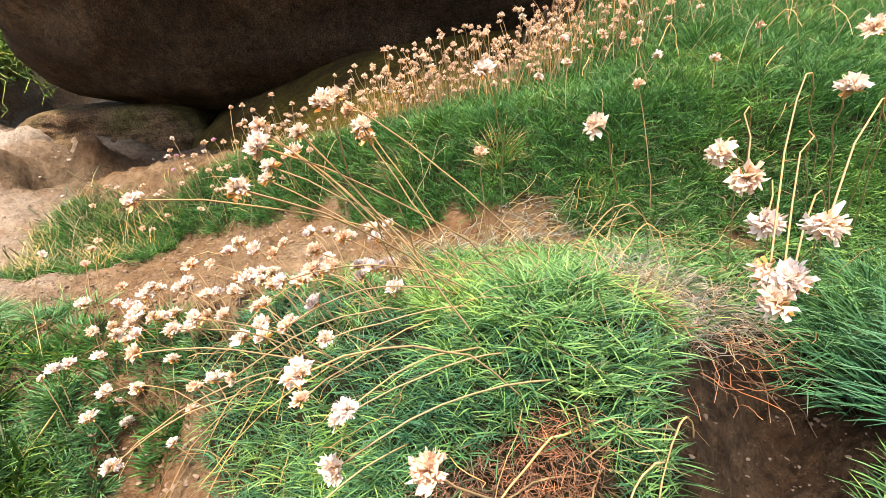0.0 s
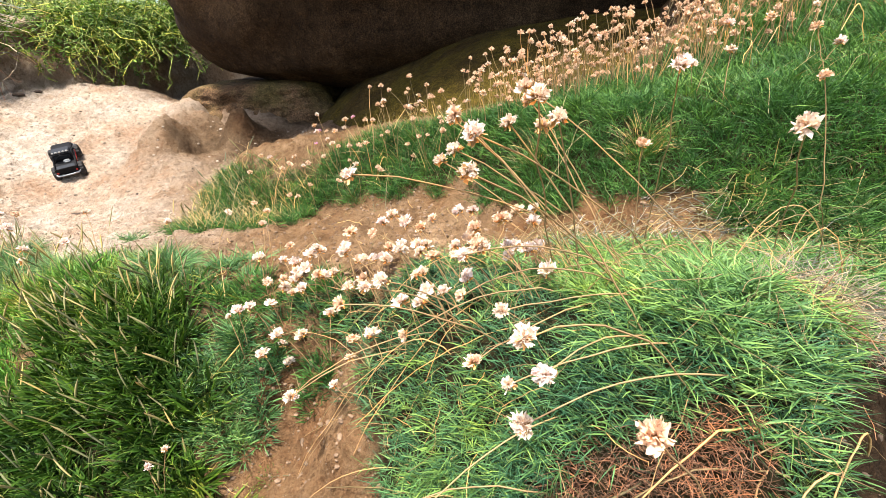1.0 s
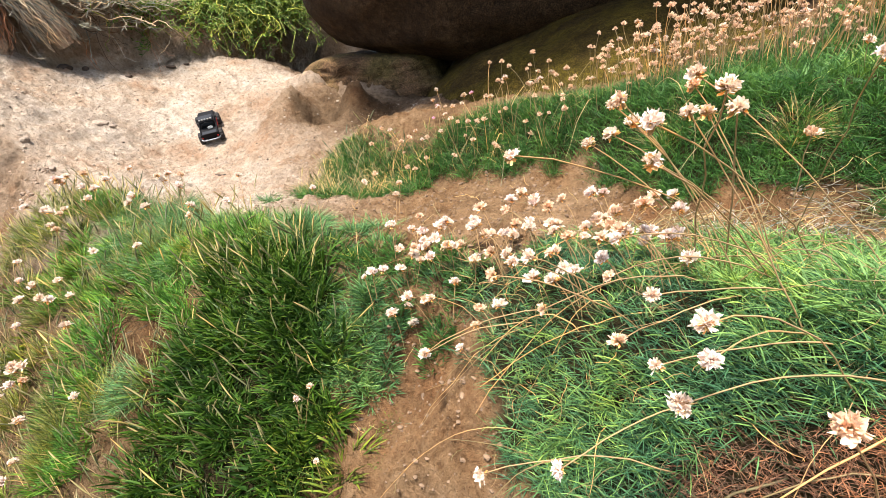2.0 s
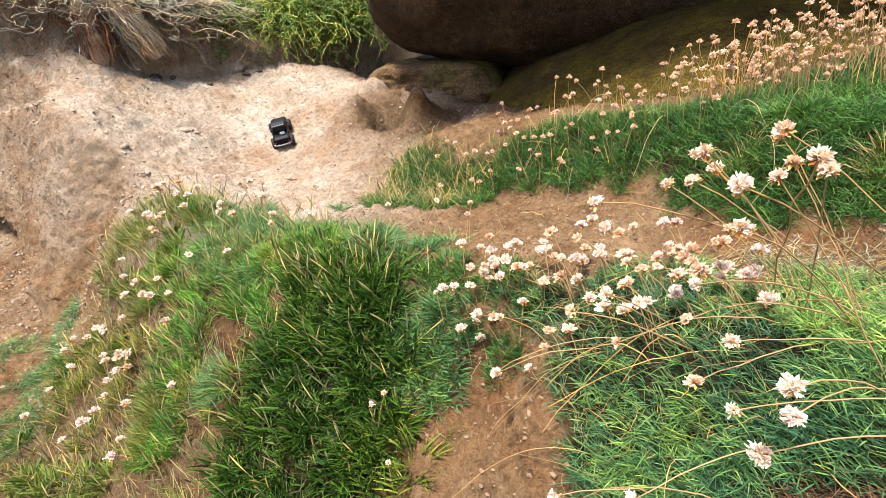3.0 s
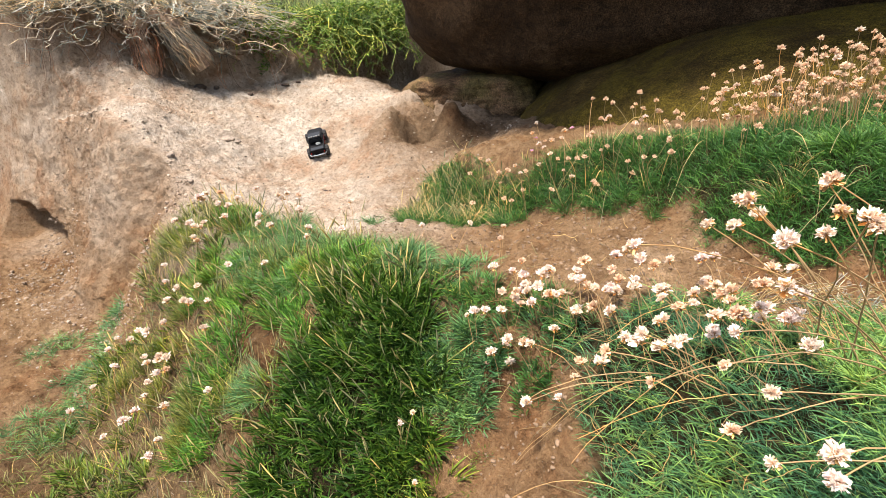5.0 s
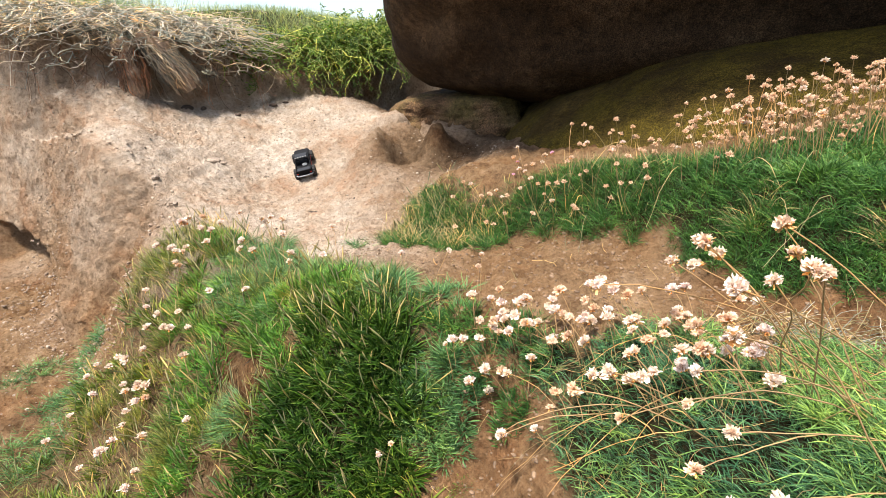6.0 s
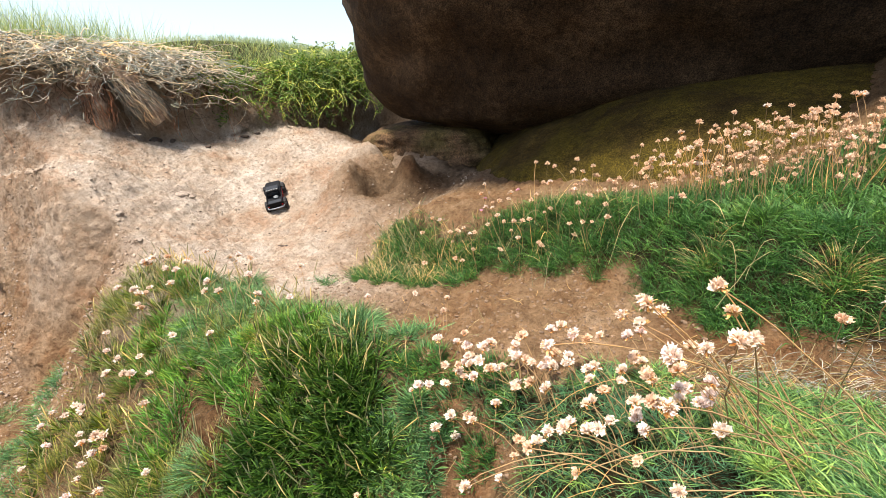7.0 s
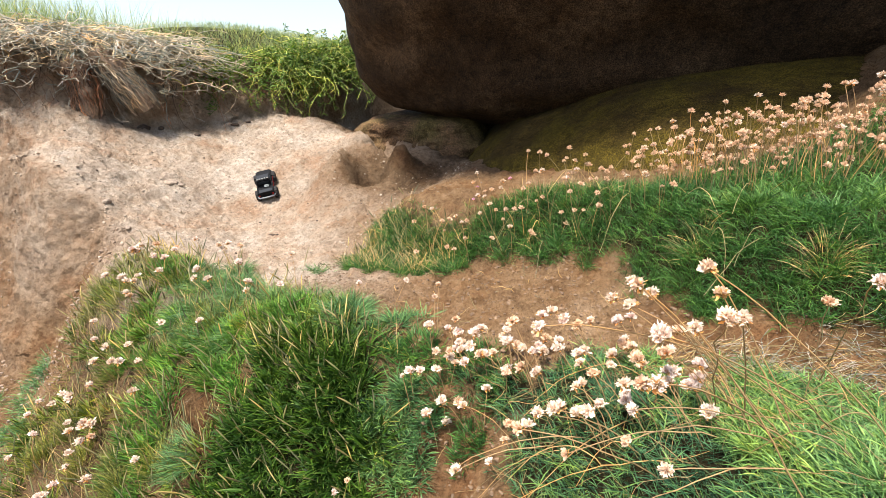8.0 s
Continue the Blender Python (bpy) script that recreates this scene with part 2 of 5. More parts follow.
def height(x, y):
    x0, y = np.asarray(x, float), np.asarray(y, float)
    x = x0
    x = np.maximum(x, -3.75)
    z = 0.19 * soft(x + 0.95) - 0.17 * (soft(-(x + 1.1)) - soft(-(x + 1.95)))
    z = z - 0.19 * soft(x - 0.12)
    # the sand bowl rises to the back and to the far end
    z += (0.29 * (soft(-(x + 1.92), 0.1) - soft(-(x + 3.05), 0.1)) + 0.24 * soft(y - 1.36, 0.1)) * smooth(-0.9, -1.5, x) * (1 - 0.6 * smooth(2.2, 3.0, y))
    z += 0.19 * hump(x, y, -2.86, 1.08, 0.44, 0.24, -12) + 0.08 * hump(x, y, -2.62, 1.40, 0.2, 0.14)
    z -= 0.10 * hump(x, y, -2.25, 1.60, 0.35, 0.25, 25)
    z += 0.18 * hump(x, y, -2.6, 2.68, 0.38, 0.33) + 0.20 * hump(x, y, -1.9, 2.6, 0.35, 0.25) - 0.15 * hump(x, y, -3.15, 2.2, 0.42, 0.42)
    # the worn knoll: a rim, a small peak, and a scooped pit between them
    z += 0.17 * hump(x, y, -1.64, 2.17, 0.10, 0.11) + 0.13 * hump(x, y, -2.06, 2.30, 0.15, 0.19, 25) + 0.20 * hump(x, y, -1.93, 2.0, 0.12, 0.15) + 0.07 * hump(x, y, -1.86, 2.26, 0.10, 0.05, -20)
    z += 0.10 * hump(x, y, -1.78, 1.77, 0.30, 0.20, 20) - 0.14 * hump(x, y, -1.79, 2.06, 0.105, 0.11) - 0.07 * hump(x, y, -1.95, 2.42, 0.14, 0.05, -35)
    # turf bank beyond the path
    edge = path_edge(x)
    side = smooth(-1.45, -1.0, x)
    z += side * (0.20 * smooth(edge - 0.04, edge + 0.26, y) + np.interp(x, (-0.2, 0.2, 0.6), (0.03, 0.12, 0.34)) * np.minimum(np.clip(y - edge - 0.12, 0, 2.5), np.interp(x, (-1.1, -0.4, 0.4), (0.12, 0.5, 2.0))))
    # Rise added behind the boulder to keep light out of the gap.
    z += (0.08 * smooth(2.55, 2.95, y) + 0.6 * smooth(3.15, 3.65, y) + 0.4 * smooth(3.6, 4.4, y)) * smooth(-2.3, -1.7, x)
    # earth bank and the meadow on it
    far = bank_foot(y) - x0
    z = z + 0.10 * smooth(-0.6, -0.02, far) * smooth(0.9, 1.3, y) + 0.20 * smooth(-0.45, 0.0, far) * smooth(1.75, 1.25, y) * smooth(0.85, 1.05, y)
    top = 0.80 + 0.10 * smooth(2.2, 3.3, y) + 0.16 * smooth(0.2, 2.2, far) + 0.10 * smooth(0.3, 2.0, far) * smooth(1.8, 3.2, y) + 0.03 * np.sin(y * 2.1)
    z = z + (np.maximum(top - z, 0)) * smooth(0.0, 0.13, far)
    # fall to the low floor in front
    mid = drop_edge(x)
    wide = np.interp(x, (-3.5, -2.6, -2.0, -0.3, 0.1), (0.17, 0.22, 0.38, 0.40, 0.30))
    low = -0.64 - 0.12 * smooth(-2.5, -0.5, x)
    rise = np.clip((y - mid + wide) / (2 * wide), 0.0, 1.0)
    brow = smooth(-2.1, -2.6, x)
    down = 1 - (brow * rise ** 1.7 + (1 - brow) * rise * rise * (3 - 2 * rise))
    z = z - (z - low) * down
    # cushion of turf, hollow beside it
    z += 0.05 * hump(x, y, 0.10, 0.40, 0.22, 0.13, 20) - 0.17 * hump(x, y, 0.345, 0.395, 0.20, 0.10, 42) - 0.09 * hump(x, y, -0.45, 0.55, 0.1, 0.09)
    z += 0.07 * hump(x, y, -1.8, 0.8, 0.28, 0.2, 10) + 0.06 * hump(x, y, -0.85, 0.55, 0.18, 0.15)
    return z

# ---- builders ----
def mesh_of(name, verts, faces, mat, smooth=True, values=None):
    """A mesh from numpy arrays: faces is a list of (n, 3) and (n, 4) index arrays; values: float attributes of the points."""
    me = bpy.data.meshes.new(name)
    verts = np.asarray(verts, float)
    me.vertices.add(len(verts))
    me.vertices.foreach_set("co", verts.ravel())
    sizes = np.concatenate([np.full(len(f), f.shape[1]) for f in faces])
    loops = np.concatenate([f.ravel() for f in faces])
    me.loops.add(len(loops))
    me.loops.foreach_set("vertex_index", loops.astype(np.int32))
    me.polygons.add(len(sizes))
    me.polygons.foreach_set("loop_start", np.concatenate([[0], np.cumsum(sizes)[:-1]]).astype(np.int32))
    me.polygons.foreach_set("use_smooth", np.full(len(sizes), smooth))
    for key, v in (values or {}).items():
        me.attributes.new(key, "FLOAT", "POINT").data.foreach_set("value", np.asarray(v, np.float32))
    me.update(calc_edges=True)
    me.materials.append(mat)
    return me


def part(name, data, parent, label=""):
    ob = new(name, data)
    ob.parent = parent
    return tagged(ob, label)


def finish(name, bm, mat, smooth=False):
    me = bpy.data.meshes.new(name)
    bm.normal_update()
    bm.to_mesh(me)
    bm.free()
    me.materials.append(mat)
    if smooth:
        me.polygons.foreach_set("use_smooth", np.full(len(me.polygons), True))
    return me


def unit(v):
    return v / np.maximum(np.linalg.norm(v, axis=-1, keepdims=True), 1e-9)


def rough_noise(p, scale, octaves=3):
    out = np.zeros(len(p))
    for k in range(octaves):
        f = scale * 2 ** k
        out += np.array([noise.noise(Vector(q)) for q in p * f]) / 1.8 ** k
    return out


rng = np.random.default_rng(7)


# ---- the ground: one sheet, fine where the walk passes, reaching the horizon ----
def in_turf(x, y):
    """How far a place carries the turf bank beyond the path, 0 to 1."""
    e = np.interp(x, (-1.4, -1.2, -0.9, -0.8, -0.68, -0.3, 0.0, 0.3, 0.7), (1.24, 1.14, 1.07, 1.10, 1.23, 1.12, 0.83, 0.68, 0.56))
    wob = 0.024 * np.sin(x * 13 + np.sin(x * 31)) + 0.011 * np.sin(x * 43 + 1) + 0.007 * np.sin(x * 97)
    wob = wob + 1.5 * smooth(1.0, 1.4, x + 0.12 * np.sin(y * 7))
    return smooth(e - 0.02 + wob, e + 0.05 + wob, y) * smooth(0.12, 0.0, y - 0.05 * np.sin(x * 9) - np.interp(x, (-1.3, -0.9, -0.6, -0.2, 0.25, 0.55, 0.9), (1.31, 1.31, 1.32, 1.38, 1.48, 1.90, 2.8))) * smooth(-1.28, -1.2, x + 0.04 * np.sin(y * 23))


def in_cushion(x, y):
    wob = 0.02 * np.sin(x * 23) + 0.015 * np.sin(x * 51 + 2) + 0.022 * np.sin(y * 27 + 1) + 0.016 * np.sin(y * 58 + x * 9)
    return smooth(-0.35, -0.15, y + 0.08 * np.sin(x * 9)) * smooth(1.3, 1.0, x + 0.1 * np.sin(y * 8)) * smooth(0.69 + wob, 0.64 + wob, y) * smooth(0.02, 0.07, (x + 0.50) - 0.85 * (0.66 - y) + wob) * (1 - smooth(1.1, 0.75, ((0.74 * (x - 0.345) + 0.67 * (y - 0.40)) / 0.20) ** 2 + ((0.74 * (y - 0.40) - 0.67 * (x - 0.345)) / 0.10) ** 2))


def in_tufts(x, y):
    """The plantain and grass tufts on the shoulder left of the path."""
    line = np.interp(x, (-2.2, -2.0, -1.5, -1.14, -0.8, -0.62, -0.5), (0.92, 1.02, 0.96, 0.90, 0.82, 0.68, 0.45))
    wob = 0.03 * np.sin(x * 19) + 0.02 * np.sin(x * 47)
    left = -2.12 + 0.12 * smooth(0.6, 0.2, y)
    return smooth(-0.45, -0.1, y + 0.1 * np.sin(x * 7)) * smooth(line + wob, line - 0.06 + wob, y) * smooth(left - 0.05, left + 0.1, x + 0.06 * np.sin(y * 21)) * smooth(-0.52, -0.58, x + 0.03 * np.sin(y * 30))


def in_meadow(x, y):
    return smooth(0.15, 0.24, bank_foot(y) - x)


def build_ground():
    def axis(a, b, step, reach):
        fine = np.arange(a, b, step)
        grow = step * np.cumsum(1.16 ** np.arange(1, 60))
        grow = grow[grow < reach]
        return np.concatenate([a - grow[::-1], fine, fine[-1] + grow])

    xs, ys = axis(-3.95, 0.75, 0.0125, 70), axis(0.0, 3.0, 0.0125, 70)
    ys = np.sort(np.concatenate([ys, (ys[1:] + ys[:-1])[(ys[1:] > 0.3) & (ys[1:] < 1.1)] / 2]))
    x, y = np.meshgrid(xs, ys)
    x, y = x.ravel(), y.ravel()
    z = height(np.clip(x, -9, 6), np.clip(y, -6, 9))
    near = (x > -4.3) & (x < 1.2) & (y > -0.3) & (y < 3.5)
    p = np.stack([x, y, z], 1)
    # Dark turf colour also on unseen ground, cutting light bounced at the boulder.
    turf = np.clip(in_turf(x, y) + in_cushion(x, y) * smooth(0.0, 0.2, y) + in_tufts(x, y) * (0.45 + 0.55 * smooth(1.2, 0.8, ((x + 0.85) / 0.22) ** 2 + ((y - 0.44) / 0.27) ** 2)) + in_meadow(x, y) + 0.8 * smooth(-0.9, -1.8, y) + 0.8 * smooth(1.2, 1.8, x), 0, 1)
    q = p[near]
    bare = 1 - 0.6 * turf[near]
    # Hollow soil: damp, and darkened further for the shade it lies in.
    damp_shade = smooth(1.25, 0.8, ((x - 0.40) / 0.27) ** 2 + ((y - 0.39) / 0.22) ** 2) + 0.6 * smooth(1.3, 0.6, ((x - 0.05) / 0.3) ** 2 + ((y - 0.2) / 0.14) ** 2)
    face = smooth(0.5, 1.6, np.abs(np.gradient(z.reshape(len(ys), len(xs)), ys, axis=0)).ravel())[near]
    n1, n2 = rough_noise(q, 3.2, 2), rough_noise(q, 17, 3)
    p[near, 2] += (0.016 * n1 + 0.017 * n2 + 0.013 * rough_noise(q, 46, 2)) * bare
    knoll = hump(q[:, 0], q[:, 1], -1.85, 2.2, 0.42, 0.36)
    p[near, 2] += knoll * (0.030 * rough_noise(q + 3.1, 8, 3) - 0.02 * np.abs(rough_noise(q + 8.3, 19, 2)))
    # the steep faces are scooped and ragged, with a small hollow worn under the ridge
    p[near, 1] += face * (0.016 * rough_noise(q * (1, 1, 1.3), 5, 2) + 0.014 * rough_noise(q, 24, 2) + 0.008 * rough_noise(q + 4.4, 55, 1))
    gully = np.exp(-((q[:, 0] + 2.99 - 0.10 * q[:, 2]) / 0.045) ** 2) * smooth(-0.42, -0.25, q[:, 2]) * smooth(0.30, 0.16, q[:, 2])
    rib = smooth(-3.02, -2.90, q[:, 0]) * smooth(-2.45, -2.62, q[:, 0])
    p[near, 1] += face * (0.11 * gully - 0.07 * rib)
    roof = -0.37 - 0.11 * np.clip((q[:, 0] + 3.75) / 0.45, 0, 2) ** 2
    cave = smooth(-3.20, -3.32, q[:, 0]) * smooth(roof + 0.005, roof - 0.035, q[:, 2]) * smooth(roof - 0.34, roof - 0.10, q[:, 2]) * smooth(1.0, 0.9, q[:, 1])
    p[near, 1] += 0.34 * cave
    p[near, 2] -= 0.03 * cave
    # clods and small washed-out steps on the bare sand
    crumbly = bare * smooth(-0.9, -1.5, q[:, 0]) * smooth(-0.75, -0.5, q[:, 2])
    p[near, 2] += crumbly * 0.012 * np.clip(rough_noise(q + 5.7, 27, 2) - 0.25, 0, 1) - crumbly * 0.03 * np.clip(rough_noise(q * (1, 0.55, 1) + 2.2, 9, 2) - 0.3, 0, 1)
    pale = smooth(-0.95, -1.6, x + 0.25 * np.sin(y * 5)) * smooth(0.45, 1.0, y + 0.12 * np.sin(x * 6)) * (1 - 0.55 * smooth(-0.1, -0.5, z)) * (1 - 0.1 * smooth(0.0, 0.12, bank_foot(y) - x))
    pale[near] *= 1 - 0.45 * face
    # the bank's face is ragged and undercut below its mat of roots
    steep = smooth(0.8, 2.0, np.abs(np.gradient(z.reshape(len(ys), len(xs)), xs, axis=1)).ravel())[near] * smooth(-2.0, -2.4, q[:, 0]) * smooth(0.95, 1.2, q[:, 1])
    p[near, 0] += steep * (0.07 * rough_noise(q * (1, 1, 1.6), 4, 3) - 0.05 * np.exp(-((q[:, 2] - 0.60) / 0.10) ** 2))
    global GRID
    GRID = (xs, ys, p[:, 2].reshape(len(ys), len(xs)).copy())
    # Boulder's shade painted onto the soil; the knoll is browner soil as well.
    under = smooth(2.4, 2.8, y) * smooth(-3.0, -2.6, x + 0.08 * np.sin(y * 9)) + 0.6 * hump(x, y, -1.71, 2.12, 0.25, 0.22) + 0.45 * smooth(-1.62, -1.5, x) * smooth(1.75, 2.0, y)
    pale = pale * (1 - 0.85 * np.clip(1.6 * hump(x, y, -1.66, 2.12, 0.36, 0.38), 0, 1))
    damp_shade, pale = damp_shade + under, pale * (1 - np.clip(under, 0, 1))
    w = len(xs)
    i = (np.arange(len(ys) - 1)[:, None] * w + np.arange(w - 1)).ravel()
    me = mesh_of("ground", p, [np.stack([i, i + 1, i + 1 + w, i + w], 1)], EARTH, values={"pale": pale, "turf": turf, "damp_shade": np.clip(damp_shade, 0, 1)})
    return tagged(new("ground", me), "sandy eroded ground with a trodden path and bare slopes", "ground", kind="structure")


build_ground()


def lie(x, y):
    """Height of the finished ground at places of the plan."""
    xs, ys, grid = GRID
    i = np.clip(np.searchsorted(xs, x) - 1, 0, len(xs) - 2)
    j = np.clip(np.searchsorted(ys, y) - 1, 0, len(ys) - 2)
    u, v = (x - xs[i]) / (xs[i + 1] - xs[i]), (y - ys[j]) / (ys[j + 1] - ys[j])
    return (grid[j, i] * (1 - u) + grid[j, i + 1] * u) * (1 - v) + (grid[j + 1, i] * (1 - u) + grid[j + 1, i + 1] * u) * v


# ---- rocks ----
def build_rock(name, centre, radii, power, mat, label, turn=(0, 0, 0), rough=0.05, seed=0.0, levels=6, taper=0.0):
    bm = bmesh.new()
    bmesh.ops.create_icosphere(bm, subdivisions=levels, radius=1)
    v = np.array([w.co[:] for w in bm.verts])
    v /= (np.abs(v) ** power).sum(1, keepdims=True) ** (1 / power)
    big, small = rough_noise(v + seed, 1.6, 3), rough_noise(v + seed, 9, 3)
    v *= (1 + rough * big + 0.011 * small)[:, None]
    v[:, 0] *= 1 - taper * v[:, 2]
    for w, c in zip(bm.verts, v * radii):
        w.co = c
    ob = new(name, finish(name, bm, mat, True))
    ob.matrix_world = pose(*centre, *turn)
    return tagged(ob, label, "rock")


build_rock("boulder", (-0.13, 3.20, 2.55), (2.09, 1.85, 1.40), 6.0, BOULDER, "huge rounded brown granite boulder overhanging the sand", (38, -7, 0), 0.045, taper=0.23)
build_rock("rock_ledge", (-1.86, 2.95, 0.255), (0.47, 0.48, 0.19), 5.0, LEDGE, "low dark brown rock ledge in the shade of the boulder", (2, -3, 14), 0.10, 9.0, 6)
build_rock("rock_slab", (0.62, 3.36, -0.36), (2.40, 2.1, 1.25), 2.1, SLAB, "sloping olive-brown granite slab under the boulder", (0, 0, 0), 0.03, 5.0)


# ---- blades ----
def blades(name, roots, way, length, width, droop, mat, label, category="grass", segs=3, curl=None):
    """One mesh of many leaf blades; way: first direction, droop: how far each bows over."""
    n = len(roots)
    way = unit(way)
    side = unit(np.cross(way, unit(rng.normal(size=(n, 3)))))
    flat = way * (1, 1, 0) + 0.25 * rng.normal(size=(n, 3)) * (1, 1, 0)
    bow = unit(flat) * 0.6 + np.array((0, 0, -1.0)) * 0.8
    s = np.linspace(0, 1, segs + 1)
    rows, along = [], []
    for k, t in enumerate(s):
        c = roots + length[:, None] * (t * way + (t * t) * droop[:, None] * bow)
        if k < segs:
            h = (width * (1 - 0.75 * t ** 2) * (0.6 + 0.8 * min(t, 0.5)) * 0.5)[:, None] * side
            rows += [c - h, c + h]
            along += [np.full(n, t)] * 2
        else:
            rows.append(c)
            along.append(np.full(n, t))
    m = 2 * segs + 1
    verts = np.stack(rows, 1).reshape(-1, 3)
    base = np.arange(n)[:, None] * m
    quads = np.concatenate([base + np.array((2 * k, 2 * k + 1, 2 * k + 3, 2 * k + 2)) for k in range(segs - 1)])
    tris = base + np.array((2 * segs - 2, 2 * segs - 1, 2 * segs))
    me = mesh_of(name, verts, [quads, tris], mat, True, {"along": np.stack(along, 1).ravel()})
    return tagged(new(name, me), label, category, kind="stuff")


def scatter(n, x0, x1, y0, y1, mask):
    """About n places of a rectangle, kept as often as mask says."""
    x, y = rng.uniform(x0, x1, n), rng.uniform(y0, y1, n)
    keep = rng.random(n) < mask(x, y)
    return x[keep], y[keep]


def on_ground(x, y, sink=0.004):
    return np.stack([x, y, lie(x, y) - sink], 1)


def spray(n, up, spread):
    a = rng.uniform(0, 2 * np.pi, n)
    return np.stack([np.cos(a) * spread, np.sin(a) * spread, up * np.ones(n)], 1)


def lawn(name, count, box, mask, length, width, up, spread, droop, mat, label, lean=(0, 0, 0), clump=0, segs=3, category="grass", lift=0.0):
    """Blades strewn over a box of the plan; clump: how many share a crown."""
    x, y = scatter(count, *box, mask)
    if clump:
        x, y = np.repeat(x, clump), np.repeat(y, clump)
        x, y = x + rng.normal(0, 0.0035, len(x)), y + rng.normal(0, 0.0035, len(x))
    n = len(x)
    way = spray(n, rng.uniform(*up, n), rng.uniform(*spread, n)) + np.array(lean)
    return blades(name, on_ground(x, y, 0.004 - lift), way, rng.uniform(*length, n), rng.uniform(*width, n), rng.uniform(*droop, n), mat, label, category, segs)


def blobs(*spots):
    """A mask of rounded patches: centre x, y and the two radii of each."""
    def mask(x, y):
        out = 0 * x
        for a, b, rx, ry in spots:
            out = np.maximum(out, smooth(1.25, 0.6, ((x - a) / rx) ** 2 + ((y - b) / ry) ** 2 + 0.25 * np.sin(x * 37 + a) * np.sin(y * 41 + b)))
        return out
    return mask


LUSH = leaf_material("lush green leaves", (0.12, 0.14, 0.04), (0.10, 0.23, 0.035), (0.24, 0.36, 0.08))
BANK = (-1.4, 1.35, 0.5, 2.3)
in_russet = blobs((0.03, 0.285, 0.11, 0.06))
in_bleached = blobs((0.22, 0.485, 0.07, 0.035), (0.30, 0.525, 0.11, 0.035))
lawn("turf_grass", 21000, BANK, lambda x, y: in_turf(x, y) * (0.5 + 0.5 * smooth(-1.1, -0.5, x)), (0.02, 0.06), (0.0011, 0.0024), (0.4, 1.2), (0.1, 1.0), (0.1, 0.7), TURF, "fine dark green turf on the rising bank", clump=14, segs=2)
lawn("brow_grass", 15000, (-1.3, 0.8, 0.45, 1.5), lambda x, y: in_turf(x, y) * smooth(0.30, 0.16, y - path_edge(x)), (0.02, 0.055), (0.0011, 0.0023), (0.4, 1.2), (0.1, 0.8), (0.1, 0.7), TURF, "dense dark green turf on the brow of the bank", lean=(0, -0.35, 0), clump=14, segs=2)
lawn("pale_blades", 3200, BANK, in_turf, (0.025, 0.065), (0.001, 0.002), (0.5, 1.2), (0.2, 1.0), (0.1, 0.6), CUSHION, "lighter green blades among the bank turf", clump=10)
lawn("dry_grass", 7000, BANK, lambda x, y: in_turf(x, y) * (0.25 + 0.75 * smooth(0.1, 0.6, np.sin(x * 8 + 1) * np.sin(y * 11))), (0.04, 0.09), (0.0008, 0.0015), (0.3, 1.2), (0.4, 1.0), (0.1, 0.6), STRAW, "dry straw blades among the bank turf")
NEAR = (-0.6, 1.0, 0.05, 0.75)


def in_green(x, y):
    return in_cushion(x, y) * (1 - in_russet(x, y)) * (1 - 0.85 * in_bleached(x, y))


lawn("thrift_cushion", 4400, NEAR, lambda x, y: in_green(x, y) * (0.15 + 0.85 * smooth(-0.14, 0.0, x - 0.6 * (0.55 - y))), (0.022, 0.044), (0.0013, 0.0021), (0.15, 1.1), (0.5, 1.0), (0.05, 0.6), CUSHION, "bright green cushion of needle-leaved thrift rosettes", clump=22, lift=0.014, category="thrift")
lawn("grey_needles", 7600, NEAR, in_green, (0.022, 0.046), (0.0011, 0.0019), (0.2, 1.2), (0.5, 1.0), (0.0, 0.5), GREY_GREEN, "grey-green thrift needles low in the cushion", clump=13, segs=2, category="thrift")


FRONT = (-0.42, 0.2, 0.16, 0.46)


def in_front(x, y):
    return in_green(x, y) * smooth(0.14, 0.02, x) * smooth(0.46, 0.38, y)


lawn("cushion_front", 2300, FRONT, in_front, (0.018, 0.038), (0.0011, 0.0019), (0.2, 1.1), (0.6, 1.1), (0.0, 0.5), GREY_GREEN, "blue-green thrift needles on the steep front of the cushion", lean=(-0.05, -0.2, 0), clump=16, segs=2, category="thrift", lift=0.004)
lawn("front_rosettes", 700, FRONT, in_front, (0.02, 0.04), (0.0012, 0.002), (0.2, 1.1), (0.6, 1.1), (0.05, 0.6), CUSHION, "bright rosettes on the steep front of the cushion", lean=(-0.05, -0.2, 0), clump=18, category="thrift", lift=0.012)


def in_plantain(x, y):
    return in_tufts(x, y) * smooth(1.25, 0.75, ((x + 0.85 + 0.03 * np.sin(y * 23)) / 0.22) ** 2 + ((y - 0.44) / 0.27) ** 2 + 0.22 * np.sin(x * 33) * np.sin(y * 29))


in_fescue = blobs((-1.42, 0.74, 0.30, 0.16), (-1.12, 0.83, 0.20, 0.09), (-1.22, 0.46, 0.10, 0.08), (-0.82, 0.76, 0.12, 0.07), (-1.62, 0.93, 0.15, 0.1))
in_olive = blobs((-1.15, 0.42, 0.15, 0.10), (-1.02, 0.48, 0.10, 0.16), (-1.2, 0.62, 0.2, 0.08), (-1.88, 0.72, 0.24, 0.26), (-1.72, 0.46, 0.26, 0.18), (-1.5, 0.25, 0.24, 0.18), (-1.05, 0.2, 0.2, 0.18), (-1.45, 0.5, 0.2, 0.12))
